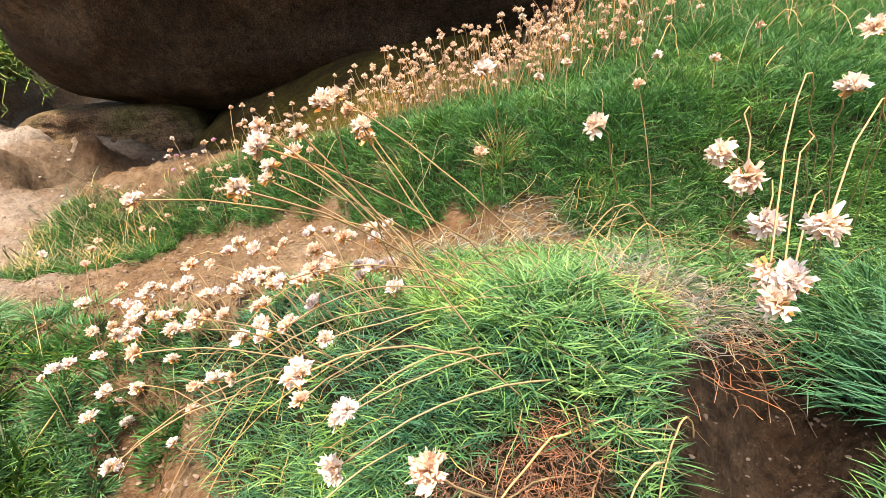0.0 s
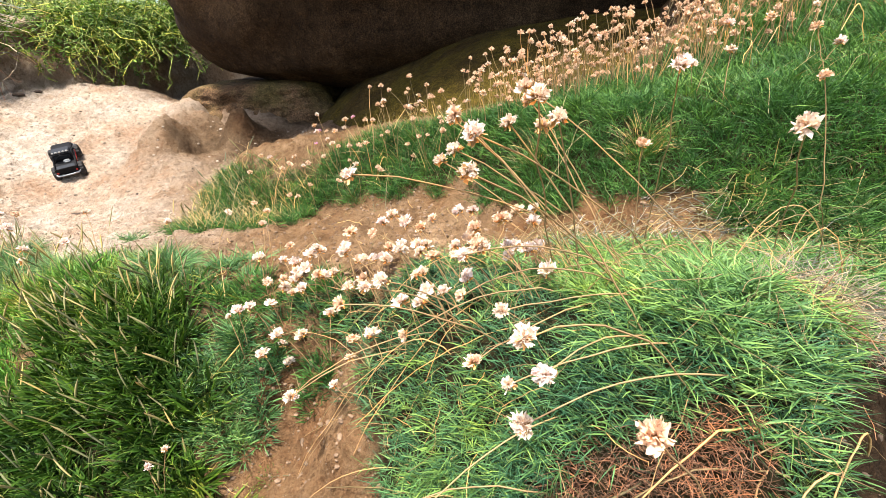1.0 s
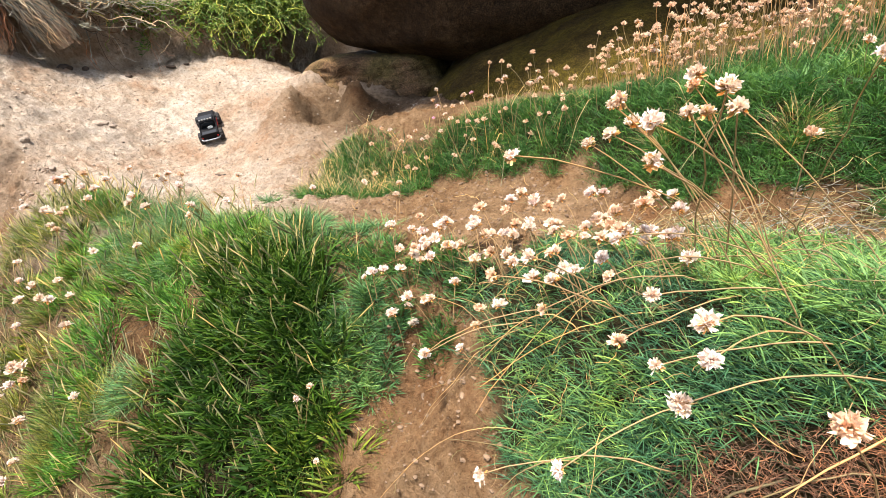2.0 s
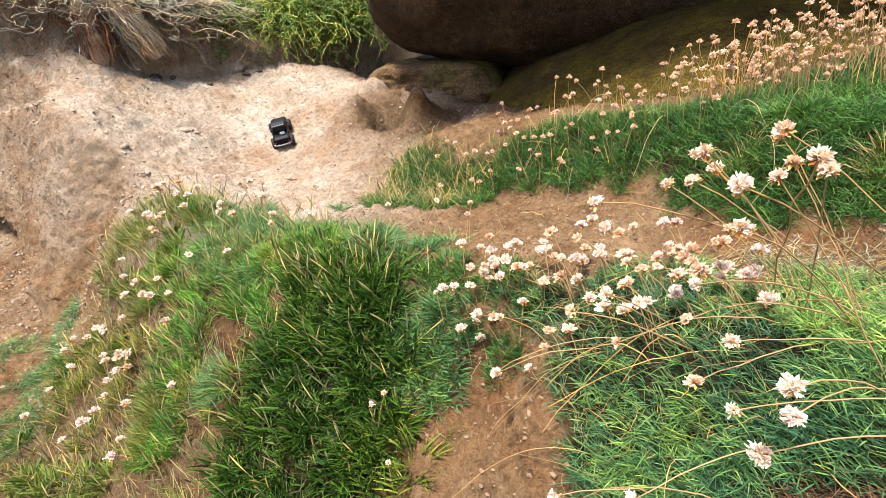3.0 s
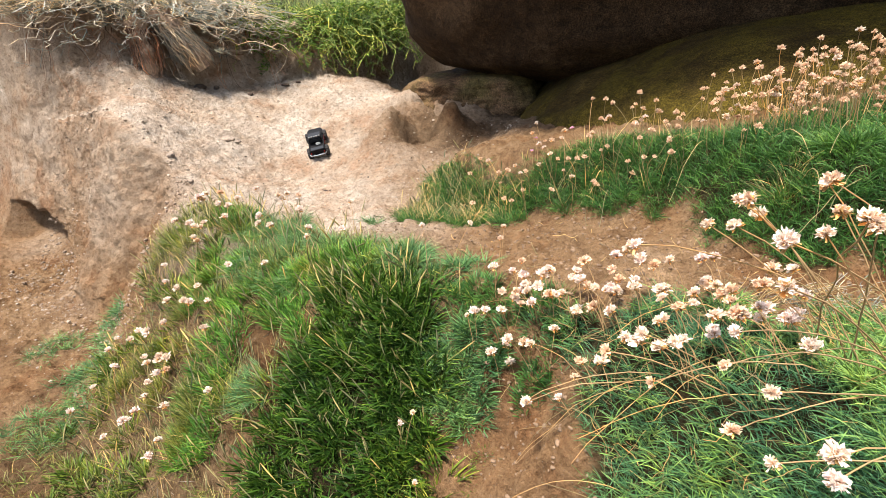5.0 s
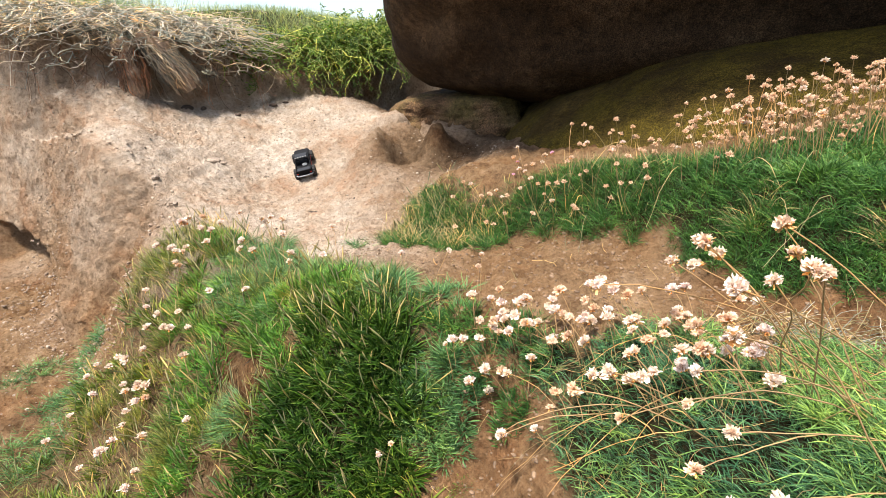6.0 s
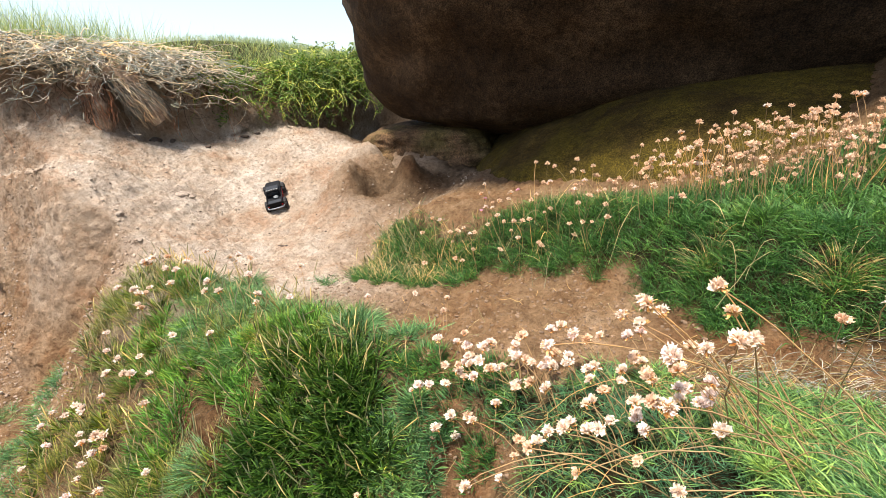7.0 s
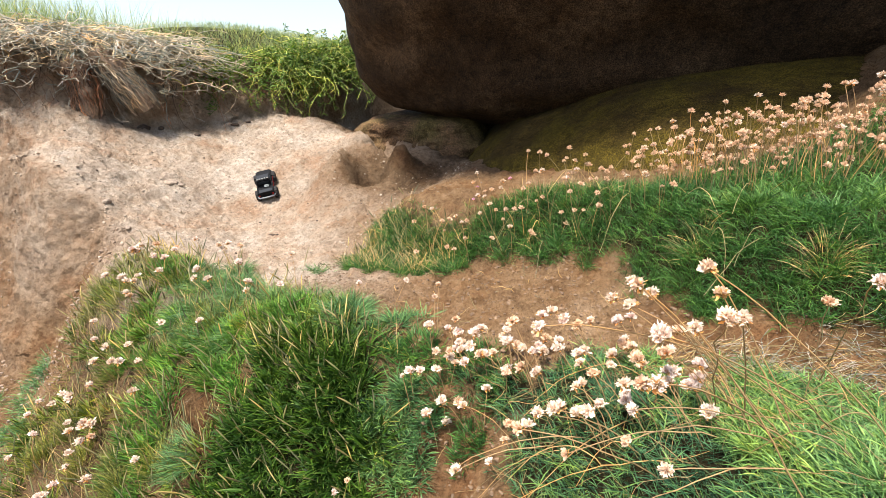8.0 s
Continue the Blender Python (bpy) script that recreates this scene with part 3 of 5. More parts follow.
in_lush = blobs((-1.37, 0.50, 0.10, 0.07), (-1.25, 0.62, 0.18, 0.10), (-1.6, 0.62, 0.14, 0.09), (-1.35, 0.36, 0.12, 0.1), (-1.75, 0.85, 0.1, 0.08), (-1.05, 0.66, 0.1, 0.12))


in_bald = blobs((-1.21, 0.52, 0.075, 0.035))


def in_left(x, y):
    return in_tufts(x, y) * (1 - in_plantain(x, y)) * (1 - 0.9 * in_bald(x, y))


TUFTS = (-2.25, -0.5, -0.05, 1.1)


def tussocks(name, count, box, mask, size, per, length, width, droop, mat, label, lean=(0, 0, 0), splay=0.9, category="grass", segs=3):
    """Rounded tussocks: blades stand in the middle and splay out towards the rim."""
    x, y = scatter(count * 30, *box, mask)
    x, y = x[:count], y[:count]
    n = len(x) * per
    r = np.repeat(rng.uniform(*size, len(x)), per)
    a, u = rng.uniform(0, 2 * np.pi, n), np.sqrt(rng.random(n))
    off = np.stack([np.cos(a), np.sin(a)], 1) * u[:, None]
    px, py = np.repeat(x, per) + off[:, 0] * r, np.repeat(y, per) + off[:, 1] * r
    way = np.concatenate([off * splay + rng.normal(0, 0.28, (n, 2)), np.full((n, 1), 1.0)], 1) + np.array(lean)
    tall = np.repeat(rng.uniform(0.75, 1.15, len(x)), per) * rng.uniform(*length, n) * (1 - 0.3 * u ** 2)
    return blades(name, on_ground(px, py, 0.006), way, tall, rng.uniform(*width, n), rng.uniform(*droop, n), mat, label, category, segs)


tussocks("plantain_tuft", 170, TUFTS, in_plantain, (0.022, 0.045), 120, (0.04, 0.09), (0.0032, 0.0060), (0.0, 0.45), PLANTAIN, "dense dark green tuft of sea plantain leaves", (0.15, 0.08, 0), 1.15, "plantain", 4)
tussocks("olive_plantain", 75, TUFTS, lambda x, y: in_left(x, y) * (1 - 0.8 * in_fescue(x, y)), (0.02, 0.042), 90, (0.04, 0.085), (0.003, 0.0055), (0.0, 0.4), OLIVE_PLANTAIN, "olive green plantain tufts on the sandy shoulder", (-0.15, 0, 0), 1.15, "plantain", 4)
tussocks("fescue_tufts", 30, TUFTS, lambda x, y: in_left(x, y) * in_fescue(x, y), (0.02, 0.045), 520, (0.045, 0.095), (0.0010, 0.0019), (0.1, 0.6), FESCUE, "soft blue-green fescue tussocks on the shoulder", (-0.1, 0.0, 0), 1.7)
tussocks("olive_grass", 48, TUFTS, lambda x, y: in_left(x, y) * in_olive(x, y), (0.02, 0.045), 260, (0.04, 0.10), (0.0012, 0.0024), (0.0, 0.4), OLIVE, "olive half-dry grass tussocks on the sandy shoulder", (-0.2, 0, 0), 0.7)
tussocks("lush_tufts", 100, TUFTS, lambda x, y: in_left(x, y) * in_lush(x, y), (0.015, 0.035), 120, (0.035, 0.08), (0.0022, 0.0045), (0.0, 0.4), LUSH, "light green leafy tussocks on the shoulder", (-0.15, 0, 0), 0.8)
lawn("shoulder_grass", 1700, TUFTS, in_left, (0.02, 0.055), (0.0012, 0.0024), (0.3, 1.2), (0.3, 0.8), (0.0, 0.5), OLIVE, "thin grass between the shoulder tussocks", clump=9)
lawn("shoulder_straw", 5500, TUFTS, lambda x, y: in_left(x, y) * (0.2 + 0.8 * in_olive(x, y)), (0.04, 0.11), (0.0008, 0.0017), (0.7, 1.3), (0.1, 0.8), (0.0, 0.35), STRAW, "dry straw stalks standing out of the shoulder grass", lean=(-0.25, 0, 0))
tussocks("bank_tussocks", 70, BANK, in_turf, (0.02, 0.05), 300, (0.03, 0.075), (0.001, 0.0022), (0.15, 0.7), TURF, "longer dark green tussocks in the bank turf", (0, -0.1, 0), 0.9)
tussocks("bank_dry_tussocks", 9, BANK, in_turf, (0.02, 0.04), 160, (0.04, 0.09), (0.0008, 0.0016), (0.1, 0.6), STRAW, "small dry tussocks in the bank turf", (0, -0.1, 0), 1.0)
GAP = (-0.78, -0.4, 0.42, 0.82)
tussocks("gap_grass", 70, (-0.9, -0.3, 0.4, 0.9), blobs((-0.63, 0.675, 0.09, 0.035), (-0.54, 0.655, 0.07, 0.04), (-0.46, 0.655, 0.07, 0.045), (-0.43, 0.61, 0.04, 0.04)), (0.012, 0.03), 80, (0.02, 0.05), (0.0014, 0.0028), (0.0, 0.5), TURF, "low green grass between the plantain and the cushion", (0, 0, 0), 1.2)
tussocks("soil_tufts", 60, (-0.9, -0.4, 0.4, 0.9), blobs((-0.62, 0.60, 0.06, 0.05), (-0.58, 0.56, 0.07, 0.06), (-0.49, 0.635, 0.05, 0.03), (-0.74, 0.76, 0.05, 0.04)), (0.012, 0.03), 90, (0.025, 0.055), (0.0018, 0.0032), (0.0, 0.4), FESCUE, "small light green tufts at the edge of the bare soil", (0, 0, 0), 1.5)
tussocks("moss_tuft", 7, GAP, blobs((-0.49, 0.475, 0.045, 0.035)), (0.015, 0.025), 220, (0.008, 0.02), (0.001, 0.002), (0.0, 0.3), TRAILING, "low yellow-green mossy tuft on bare soil", (0, 0, 0), 1.2)
lawn("pale_litter", 3600, TUFTS, blobs((-1.21, 0.52, 0.09, 0.04), (-1.0, 0.3, 0.06, 0.2), (-1.3, 0.2, 0.1, 0.1)), (0.02, 0.06), (0.001, 0.002), (0.1, 0.4), (0.7, 1.0), (0.0, 0.4), BLEACHED, "bleached dead litter between the tufts", category="dead stalks")

tussocks("hollow_grass", 34, (0.4, 0.9, 0.15, 0.6), blobs((0.51, 0.36, 0.05, 0.14), (0.53, 0.52, 0.08, 0.05)), (0.02, 0.04), 150, (0.06, 0.12), (0.0014, 0.0026), (0.1, 0.6), GREY_GREEN, "dark green grass hanging over the hollow", (-0.35, 0, 0), 1.0)

# meadow on top of the bank, seen against the sky
lawn("meadow_grass", 60000, (-7.0, -2.0, 0.6, 5.0), lambda x, y: in_meadow(x, y) * smooth(3.2, 0.3, bank_foot(y) - x) * (1 - 0.9 * smooth(2.5, 2.7, y) * smooth(0.4, 0.2, bank_foot(y) - x)), (0.05, 0.13), (0.002, 0.004), (0.8, 1.4), (0.1, 0.6), (0.1, 0.5), PALE_GRASS, "pale green meadow grass on the bank top")
lawn("tall_meadow_grass", 30000, (-5.0, -3.0, 0.4, 2.6), lambda x, y: in_meadow(x, y) * smooth(2.4, 1.0, y) * smooth(1.3, 0.5, bank_foot(y) - x), (0.2, 0.5), (0.0018, 0.0035), (0.9, 1.4), (0.1, 0.5), (0.05, 0.4), PALE_GRASS, "tall feathery grass on the bank top")



# ---- tubes and tangles ----
def tube_arrays(paths, radius, sides=4):
    """Rings along many polylines: paths (n, k, 3), radius (n, k)."""
    n, k, _ = paths.shape
    t = unit(np.gradient(paths, axis=1))
    a = unit(np.cross(t, np.array((0.31, 0.57, 0.76))))
    b = np.cross(t, a)
    ang = np.arange(sides) * 2 * np.pi / sides
    ring = np.cos(ang)[:, None] * a[:, :, None, :] + np.sin(ang)[:, None] * b[:, :, None, :]
    v = (paths[:, :, None, :] + radius[:, :, None, None] * ring).reshape(-1, 3)
    i = (np.arange(n)[:, None, None] * k + np.arange(k - 1)[None, :, None]) * sides + np.arange(sides)
    j = (np.arange(n)[:, None, None] * k + np.arange(k - 1)[None, :, None]) * sides + (np.arange(sides) + 1) % sides
    quads = np.stack([i, j, j + sides, i + sides], -1).reshape(-1, 4)
    along = np.broadcast_to(np.linspace(0, 1, k)[None, :, None], (n, k, sides)).ravel()
    return v, quads, along


def tubes(name, paths, radius, mat, sides=4):
    v, q, along = tube_arrays(paths, radius, sides)
    return mesh_of(name, v, [q], mat, True, {"along": along})


def bezier(a, b, c, k):
    t = np.linspace(0, 1, k)[:, None]
    return (1 - t) ** 2 * a + 2 * t * (1 - t) * b + t * t * c


# ---- thrift flowers ----
def petals(name, count, size, wide, low, mat, seed, crumple=0.25):
    """A head of papery petals round the z axis; each is a cupped leaf of six points."""
    r = np.random.default_rng(seed)
    polar = np.arccos(r.uniform(math.cos(radians(low)), 1.0, count))
    az = r.uniform(0, 2 * np.pi, count)
    d = np.stack([np.sin(polar) * np.cos(az), np.sin(polar) * np.sin(az), np.cos(polar)], 1)
    side = unit(np.cross(d, r.normal(size=(count, 3))))
    bulge = np.cross(side, d)
    ln, w = size * r.uniform(0.7, 1.15, count)[:, None], wide * r.uniform(0.7, 1.3, count)[:, None]
    kink = lambda: crumple * size * r.normal(size=(count, 3)) * 0.4
    rows = [d * ln * 0.12, d * ln * 0.6 - side * w * 0.5 + kink(), d * ln * 0.55 + bulge * w * 0.35, d * ln * 0.6 + side * w * 0.5 + kink(), d * ln * 0.95 - side * w * 0.28 + kink() * 0.6, d * ln + side * w * 0.25 + kink() * 0.6]
    v = np.stack(rows, 1).reshape(-1, 3)
    base = np.arange(count)[:, None] * 6
    tris = np.concatenate([base + np.array(f) for f in ((0, 2, 1), (0, 3, 2), (1, 2, 4), (2, 3, 5), (2, 5, 4))])
    along = np.tile((0.0, 0.55, 0.4, 0.6, 1.0, 1.0), count)
    return mesh_of(name, v, [tris], mat, False, {"along": along})


WHITE_HEADS = [petals("flower_head", 58 + 9 * (k % 3), 0.0122, 0.0031, 84, PETAL, 10 + k, 0.36) for k in range(6)]
TAN_HEADS = [petals("flower_head", 46, 0.0105, 0.0034, 104, TAN_PETAL, 30 + k, 0.3) for k in range(5)]
PINK_HEADS = [petals("flower_head", 26, 0.0095, 0.0060, 100, PINK_PETAL, 50)]
CALYXES = [petals("calyx", 24, 0.0085, 0.0030, 125, CALYX, 40 + k, 0.3) for k in range(3)]


def thrift_flower(base, head, heads, size, label, group, sway=0.5, thick=0.0008, cup_size=1.0):
    base, head = np.array(base, float), np.array(head, float)
    root = new("thrift_flower")
    root.matrix_world = pose(*base)
    rise = np.linalg.norm(head - base)
    ctrl = base + (head - base) * 0.45 + np.array((rng.normal(0, 0.04), rng.normal(0, 0.04), sway * rng.uniform(0.6, 1.3))) * rise
    line = bezier(base, ctrl, head, 9) - base
    line[1:-1] += rng.normal(0, 0.0045, (7, 3)) * rise
    part("stem", tubes("stem", line[None], np.linspace(thick * 1.2, thick * 0.85, 9)[None], STEM), root)
    end = Vector(line[-1] - line[-2]).normalized() * 0.7 + Vector((0, 0, 0.6)) + Vector(rng.normal(0, 0.25, 3))
    turn = end.to_track_quat("Z", "Y").to_matrix().to_4x4() @ pose(0, 0, 0, 0, 0, rng.uniform(0, 360))
    bloom = part("flower_head", heads[rng.integers(len(heads))], root)
    bloom.matrix_basis = Matrix.Translation(line[-1]) @ turn @ Matrix.Diagonal((size, size, size * rng.uniform(0.75, 1.0), 1))
    cup = part("calyx", CALYXES[rng.integers(len(CALYXES))], root, "orange-brown dry bracts")
    cup.matrix_basis = Matrix.Translation(line[-1]) @ turn @ Matrix.Diagonal((size * cup_size, size * cup_size, size * cup_size, 1)) @ pose(0, 0, -0.0012 * cup_size)
    return tagged(root, label, "flower", group)


WHITE = "papery white dried thrift flower on a thin tan stalk"
TANNED = "faded tan thrift seed head on an upright brown stalk"
# the tall heads that lean out over the path from the cushion
LEANING = [(-0.171, 0.456, 0.391), (-0.132, 0.337, 0.390), (-0.096, 0.493, 0.413), (-0.077, 0.485, 0.385), (-0.169, 0.457, 0.360), (-0.197, 0.516, 0.338), (-0.128, 0.286, 0.368), (-0.260, 0.381, 0.343), (-0.164, 0.430, 0.399), (-0.083, 0.338, 0.419), (-0.098, 0.451, 0.424), (-0.150, 0.475, 0.372), (-0.105, 0.35, 0.398), (-0.065, 0.39, 0.40)]
for h in LEANING:
    b = (0.035 + rng.normal(0, 0.05), 0.52 + rng.normal(0, 0.05))
    thrift_flower((*b, lie(*b) - 0.004), h, WHITE_HEADS, rng.uniform(0.7, 1.0), WHITE, "flowers leaning over the path", 0.12, 0.0009, rng.uniform(1.1, 1.6))
# heads held up at the right of the cushion
STANDING = [(0.186, 0.215, 0.36), (0.291, 0.344, 0.426), (0.299, 0.346, 0.464), (0.207, 0.285, 0.343), (0.197, 0.297, 0.37), (0.189, 0.316, 0.384), (0.124, 0.38, 0.399), (0.037, 0.428, 0.444), (0.181, 0.222, 0.328), (0.179, 0.236, 0.328), (0.176, 0.22, 0.316), (0.049, 0.595, 0.356), (0.281, 0.695, 0.44)]
for h in STANDING:
    k = rng.uniform(0.58, 0.72) / h[1]
    b = (h[0] * k + rng.uniform(0.0, 0.05), h[1] * k)
    thrift_flower((*b, lie(*b) - 0.004), h, WHITE_HEADS, rng.uniform(0.75, 1.0), WHITE, "flowers standing by the hollow", 0.35, 0.0007)
# low heads over the front of the cushion
LOW = [(-0.078, 0.217, 0.278), (-0.063, 0.251, 0.230), (-0.074, 0.249, 0.185), (-0.007, 0.174, 0.254), (-0.103, 0.359, 0.222), (-0.126, 0.345, 0.170), (-0.253, 0.387, 0.219), (-0.265, 0.351, 0.215), (-0.145, 0.383, 0.223), (-0.215, 0.406, 0.154), (-0.144, 0.384, 0.267), (-0.394, 0.450, 0.009), (-0.160, 0.265, 0.058), (-0.388, 0.432, 0.02), (-0.24, 0.26, 0.02), (-0.089, 0.322, 0.167), (-0.235, 0.395, 0.225)]
for h in LOW:
    b = (h[0] + rng.uniform(0.10, 0.2), h[1] + rng.uniform(0.05, 0.14))
    thrift_flower((*b, lie(*b) - 0.004), h, WHITE_HEADS, rng.uniform(0.7, 0.95), WHITE, "low flowers over the cushion", 0.22, 0.0008)


def strew(count, box, mask, rise, lean, heads, sizes, label, group, sway=0.15, thick=0.0007):
    done = 0
    while done < count:
        x, y = rng.uniform(box[0], box[1]), rng.uniform(box[2], box[3])
        if rng.random() > mask(x, y):
            continue
        up = rng.uniform(*rise)
        head = (x + up * (lean[0] + rng.normal(0, 0.22)), y + up * (lean[1] + rng.normal(0, 0.22)), lie(x, y) + up)
        thrift_flower((x, y, lie(x, y) - 0.004), head, heads, rng.uniform(*sizes), label, group, sway, thick)
        done += 1


strew(64, (-0.55, -0.02, 0.48, 0.70), lambda x, y: float(in_cushion(x, y)), (0.03, 0.09), (-0.7, 0.0), WHITE_HEADS, (0.75, 1.15), WHITE, "flowers along the path edge", 0.3)
strew(44, (-0.75, 0.55, 1.18, 1.5), lambda x, y: float(in_turf(x, y)) * (0.25 + 0.75 * min(1, max(0, (x + 0.75) / 0.7))), (0.07, 0.19), (-0.05, -0.1), TAN_HEADS, (0.65, 1.05), TANNED, "seed heads on the bank")
strew(14, (-1.0, -0.4, 1.28, 1.5), lambda x, y: float(in_turf(x, y)), (0.05, 0.13), (-0.1, -0.1), TAN_HEADS, (0.75, 1.0), TANNED, "seed heads on the bank")
strew(40, (-0.3, 1.0, 0.85, 1.5), lambda x, y: float(in_turf(x, y)), (0.05, 0.13), (-0.05, -0.1), TAN_HEADS, (0.8, 1.1), TANNED, "seed heads on the bank")
strew(44, (-2.05, -1.05, 0.15, 0.98), lambda x, y: float(in_tufts(x, y)), (0.05, 0.14), (-0.3, -0.1), WHITE_HEADS, (0.95, 1.3), WHITE, "flowers on the shoulder")
strew(13, (-1.78, -1.62, 0.66, 0.82), lambda x, y: 1.0, (0.08, 0.15), (-0.1, -0.1), WHITE_HEADS, (1.05, 1.4), WHITE, "flowers on the shoulder")
strew(12, (-1.66, -1.5, 0.34, 0.52), lambda x, y: 1.0, (0.06, 0.12), (-0.2, -0.1), WHITE_HEADS, (1.05, 1.4), WHITE, "flowers on the shoulder")
strew(34, (-0.58, -0.28, 0.58, 0.70), lambda x, y: 1.0, (0.04, 0.09), (-0.2, 0.0), WHITE_HEADS, (0.8, 1.15), WHITE, "flowers along the path edge", 0.3)
strew(8, (-0.8, -0.55, 0.3, 0.75), lambda x, y: 1.0, (0.08, 0.14), (0.0, -0.1), WHITE_HEADS, (0.5, 0.7), WHITE, "flowers on the shoulder")
strew(3, (-0.8, -0.5, 1.26, 1.36), lambda x, y: float(in_turf(x, y)), (0.06, 0.1), (0, 0), PINK_HEADS, (0.7, 0.9), "small fresh pink thrift flower on the bank", "pink flowers")


def seed_head_mass(count, box, mask, rise, size):
    """The thick of the seed heads on the bank: stalks and heads joined."""
    verts, tris, along, lines = [], [], [], []
    r = np.random.default_rng(77)
    balls = []
    for me in TAN_HEADS:
        v = np.empty(len(me.vertices) * 3)
        me.vertices.foreach_get("co", v)
        balls.append((v.reshape(-1, 3), np.array([p.vertices[:] for p in me.polygons])))
    tone = np.tile((0.0, 0.55, 0.4, 0.6, 1.0, 1.0), len(balls[0][0]) // 6)
    x, y = scatter(count * 12, *box, mask)
    x, y = x[:count], y[:count]
    start = 0
    for a, b in zip(x, y):
        up = r.uniform(*rise)
        base = np.array((a, b, float(lie(a, b)) - 0.004))
        head = base + np.array((r.normal(-0.06, 0.2) * up, r.normal(-0.1, 0.2) * up, up))
        line = bezier(base, base * 0.5 + head * 0.5 + np.array((r.normal(0, 0.15) * up, 0, 0.15 * up)), head, 8)
        lines.append(line)
        v, f = balls[r.integers(len(balls))]
        turn = np.array((Vector(line[-1] - line[-2]).normalized() + Vector((0, 0, 0.8))).to_track_quat("Z", "Y").to_matrix())
        verts.append((v * r.uniform(*size)) @ turn.T + head)
        tris.append(f + start)
        along.append(tone)
        start += len(v)
    me = mesh_of("seed_head_mass", np.concatenate(verts), [np.concatenate(tris)], TAN_PETAL, False, {"along": np.concatenate(along)})
    tagged(new("seed_head_mass", me), "crowded faded tan thrift seed heads on the bank", "flowers", kind="stuff")
    stalks = tubes("seed_stalk_mass", np.array(lines), np.full((len(lines), 8), 0.0007), STEM)
    tagged(new("seed_stalk_mass", stalks), "crowded thin brown thrift stalks on the bank", "stalks", kind="stuff")


seed_head_mass(480, (-0.95, 0.6, 1.15, 1.48), lambda x, y: in_turf(x, y) * (0.16 + 0.84 * smooth(-0.5, 0.08, x)) * (1 - 0.6 * smooth(0.32, 0.48, x)), (0.04, 0.18), (0.5, 0.95))

# ---- bank top: mat of dead stalks, hanging roots, trailing plant ----
def tangle(name, count, y0, y1, back, reach, droop, radius, mat, label, category, up=(0.0, 0.07), spread=1.0):
    """Dead stalks that lie along the bank's brink and droop over it."""
    y = rng.uniform(y0, y1, count)
    x = bank_foot(y) - rng.uniform(*back, count)
    z = lie(bank_foot(y) - 0.22, y) + rng.uniform(*up, count)
    a = radians(-30) + rng.normal(0, spread, count)
    ln, dr = rng.uniform(*reach, count), rng.uniform(*droop, count)
    t = np.linspace(0, 1, 7)
    out = np.stack([np.cos(a), np.sin(a)], 1)
    xy = np.stack([x, y], 1)[:, None] + out[:, None] * (ln[:, None] * t)[..., None]
    clear = np.clip(xy[..., 0] - bank_foot(xy[..., 1]) + 0.12, 0, None)
    zz = z[:, None] + 0.25 * ln[:, None] * t * (1 - t) - dr[:, None] * np.minimum(clear, 0.25) * 1.6
    p = np.concatenate([xy, zz[..., None]], 2)
    p[:, 1:] += np.cumsum(rng.normal(0, 0.014, (count, 6, 3)), 1)
    r = rng.uniform(*radius, count)[:, None] * np.linspace(1, 0.55, 7)
    return tagged(new(name, tubes(name, p, r, mat, 3)), label, category, kind="stuff")


tangle("dead_stalk_mat", 1900, 1.02, 2.2, (0.02, 0.45), (0.14, 0.44), (0.0, 0.25), (0.0014, 0.0040), BLEACHED, "thick mat of bleached dead stalks over the bank edge", "dead stalks", (0.0, 0.12))
tangle("front_stalks", 230, 1.02, 2.2, (-0.13, 0.03), (0.12, 0.32), (0.0, 0.35), (0.0013, 0.0036), BLEACHED, "bleached stalks matted on the front of the bank edge", "dead stalks", (-0.10, 0.08), 1.0)
tangle("sagging_stalks", 40, 1.1, 2.4, (-0.02, 0.10), (0.10, 0.26), (0.4, 1.1), (0.0014, 0.0034), BLEACHED, "bleached stalks sagging below the bank edge", "dead stalks", (-0.08, 0.0), 1.3)
tangle("mat_straw", 420, 1.02, 2.3, (0.04, 0.45), (0.14, 0.40), (0.0, 0.3), (0.0012, 0.003), STRAW, "yellow straw among the dead stalks", "dead stalks", (0.02, 0.13))
tangle("dark_dead_stalks", 130, 1.05, 2.9, (-0.03, 0.10), (0.08, 0.22), (0.4, 1.1), (0.001, 0.0024), DEAD, "brown dead roots hanging below the bank edge", "dead stalks", (-0.10, 0.0), 1.2)


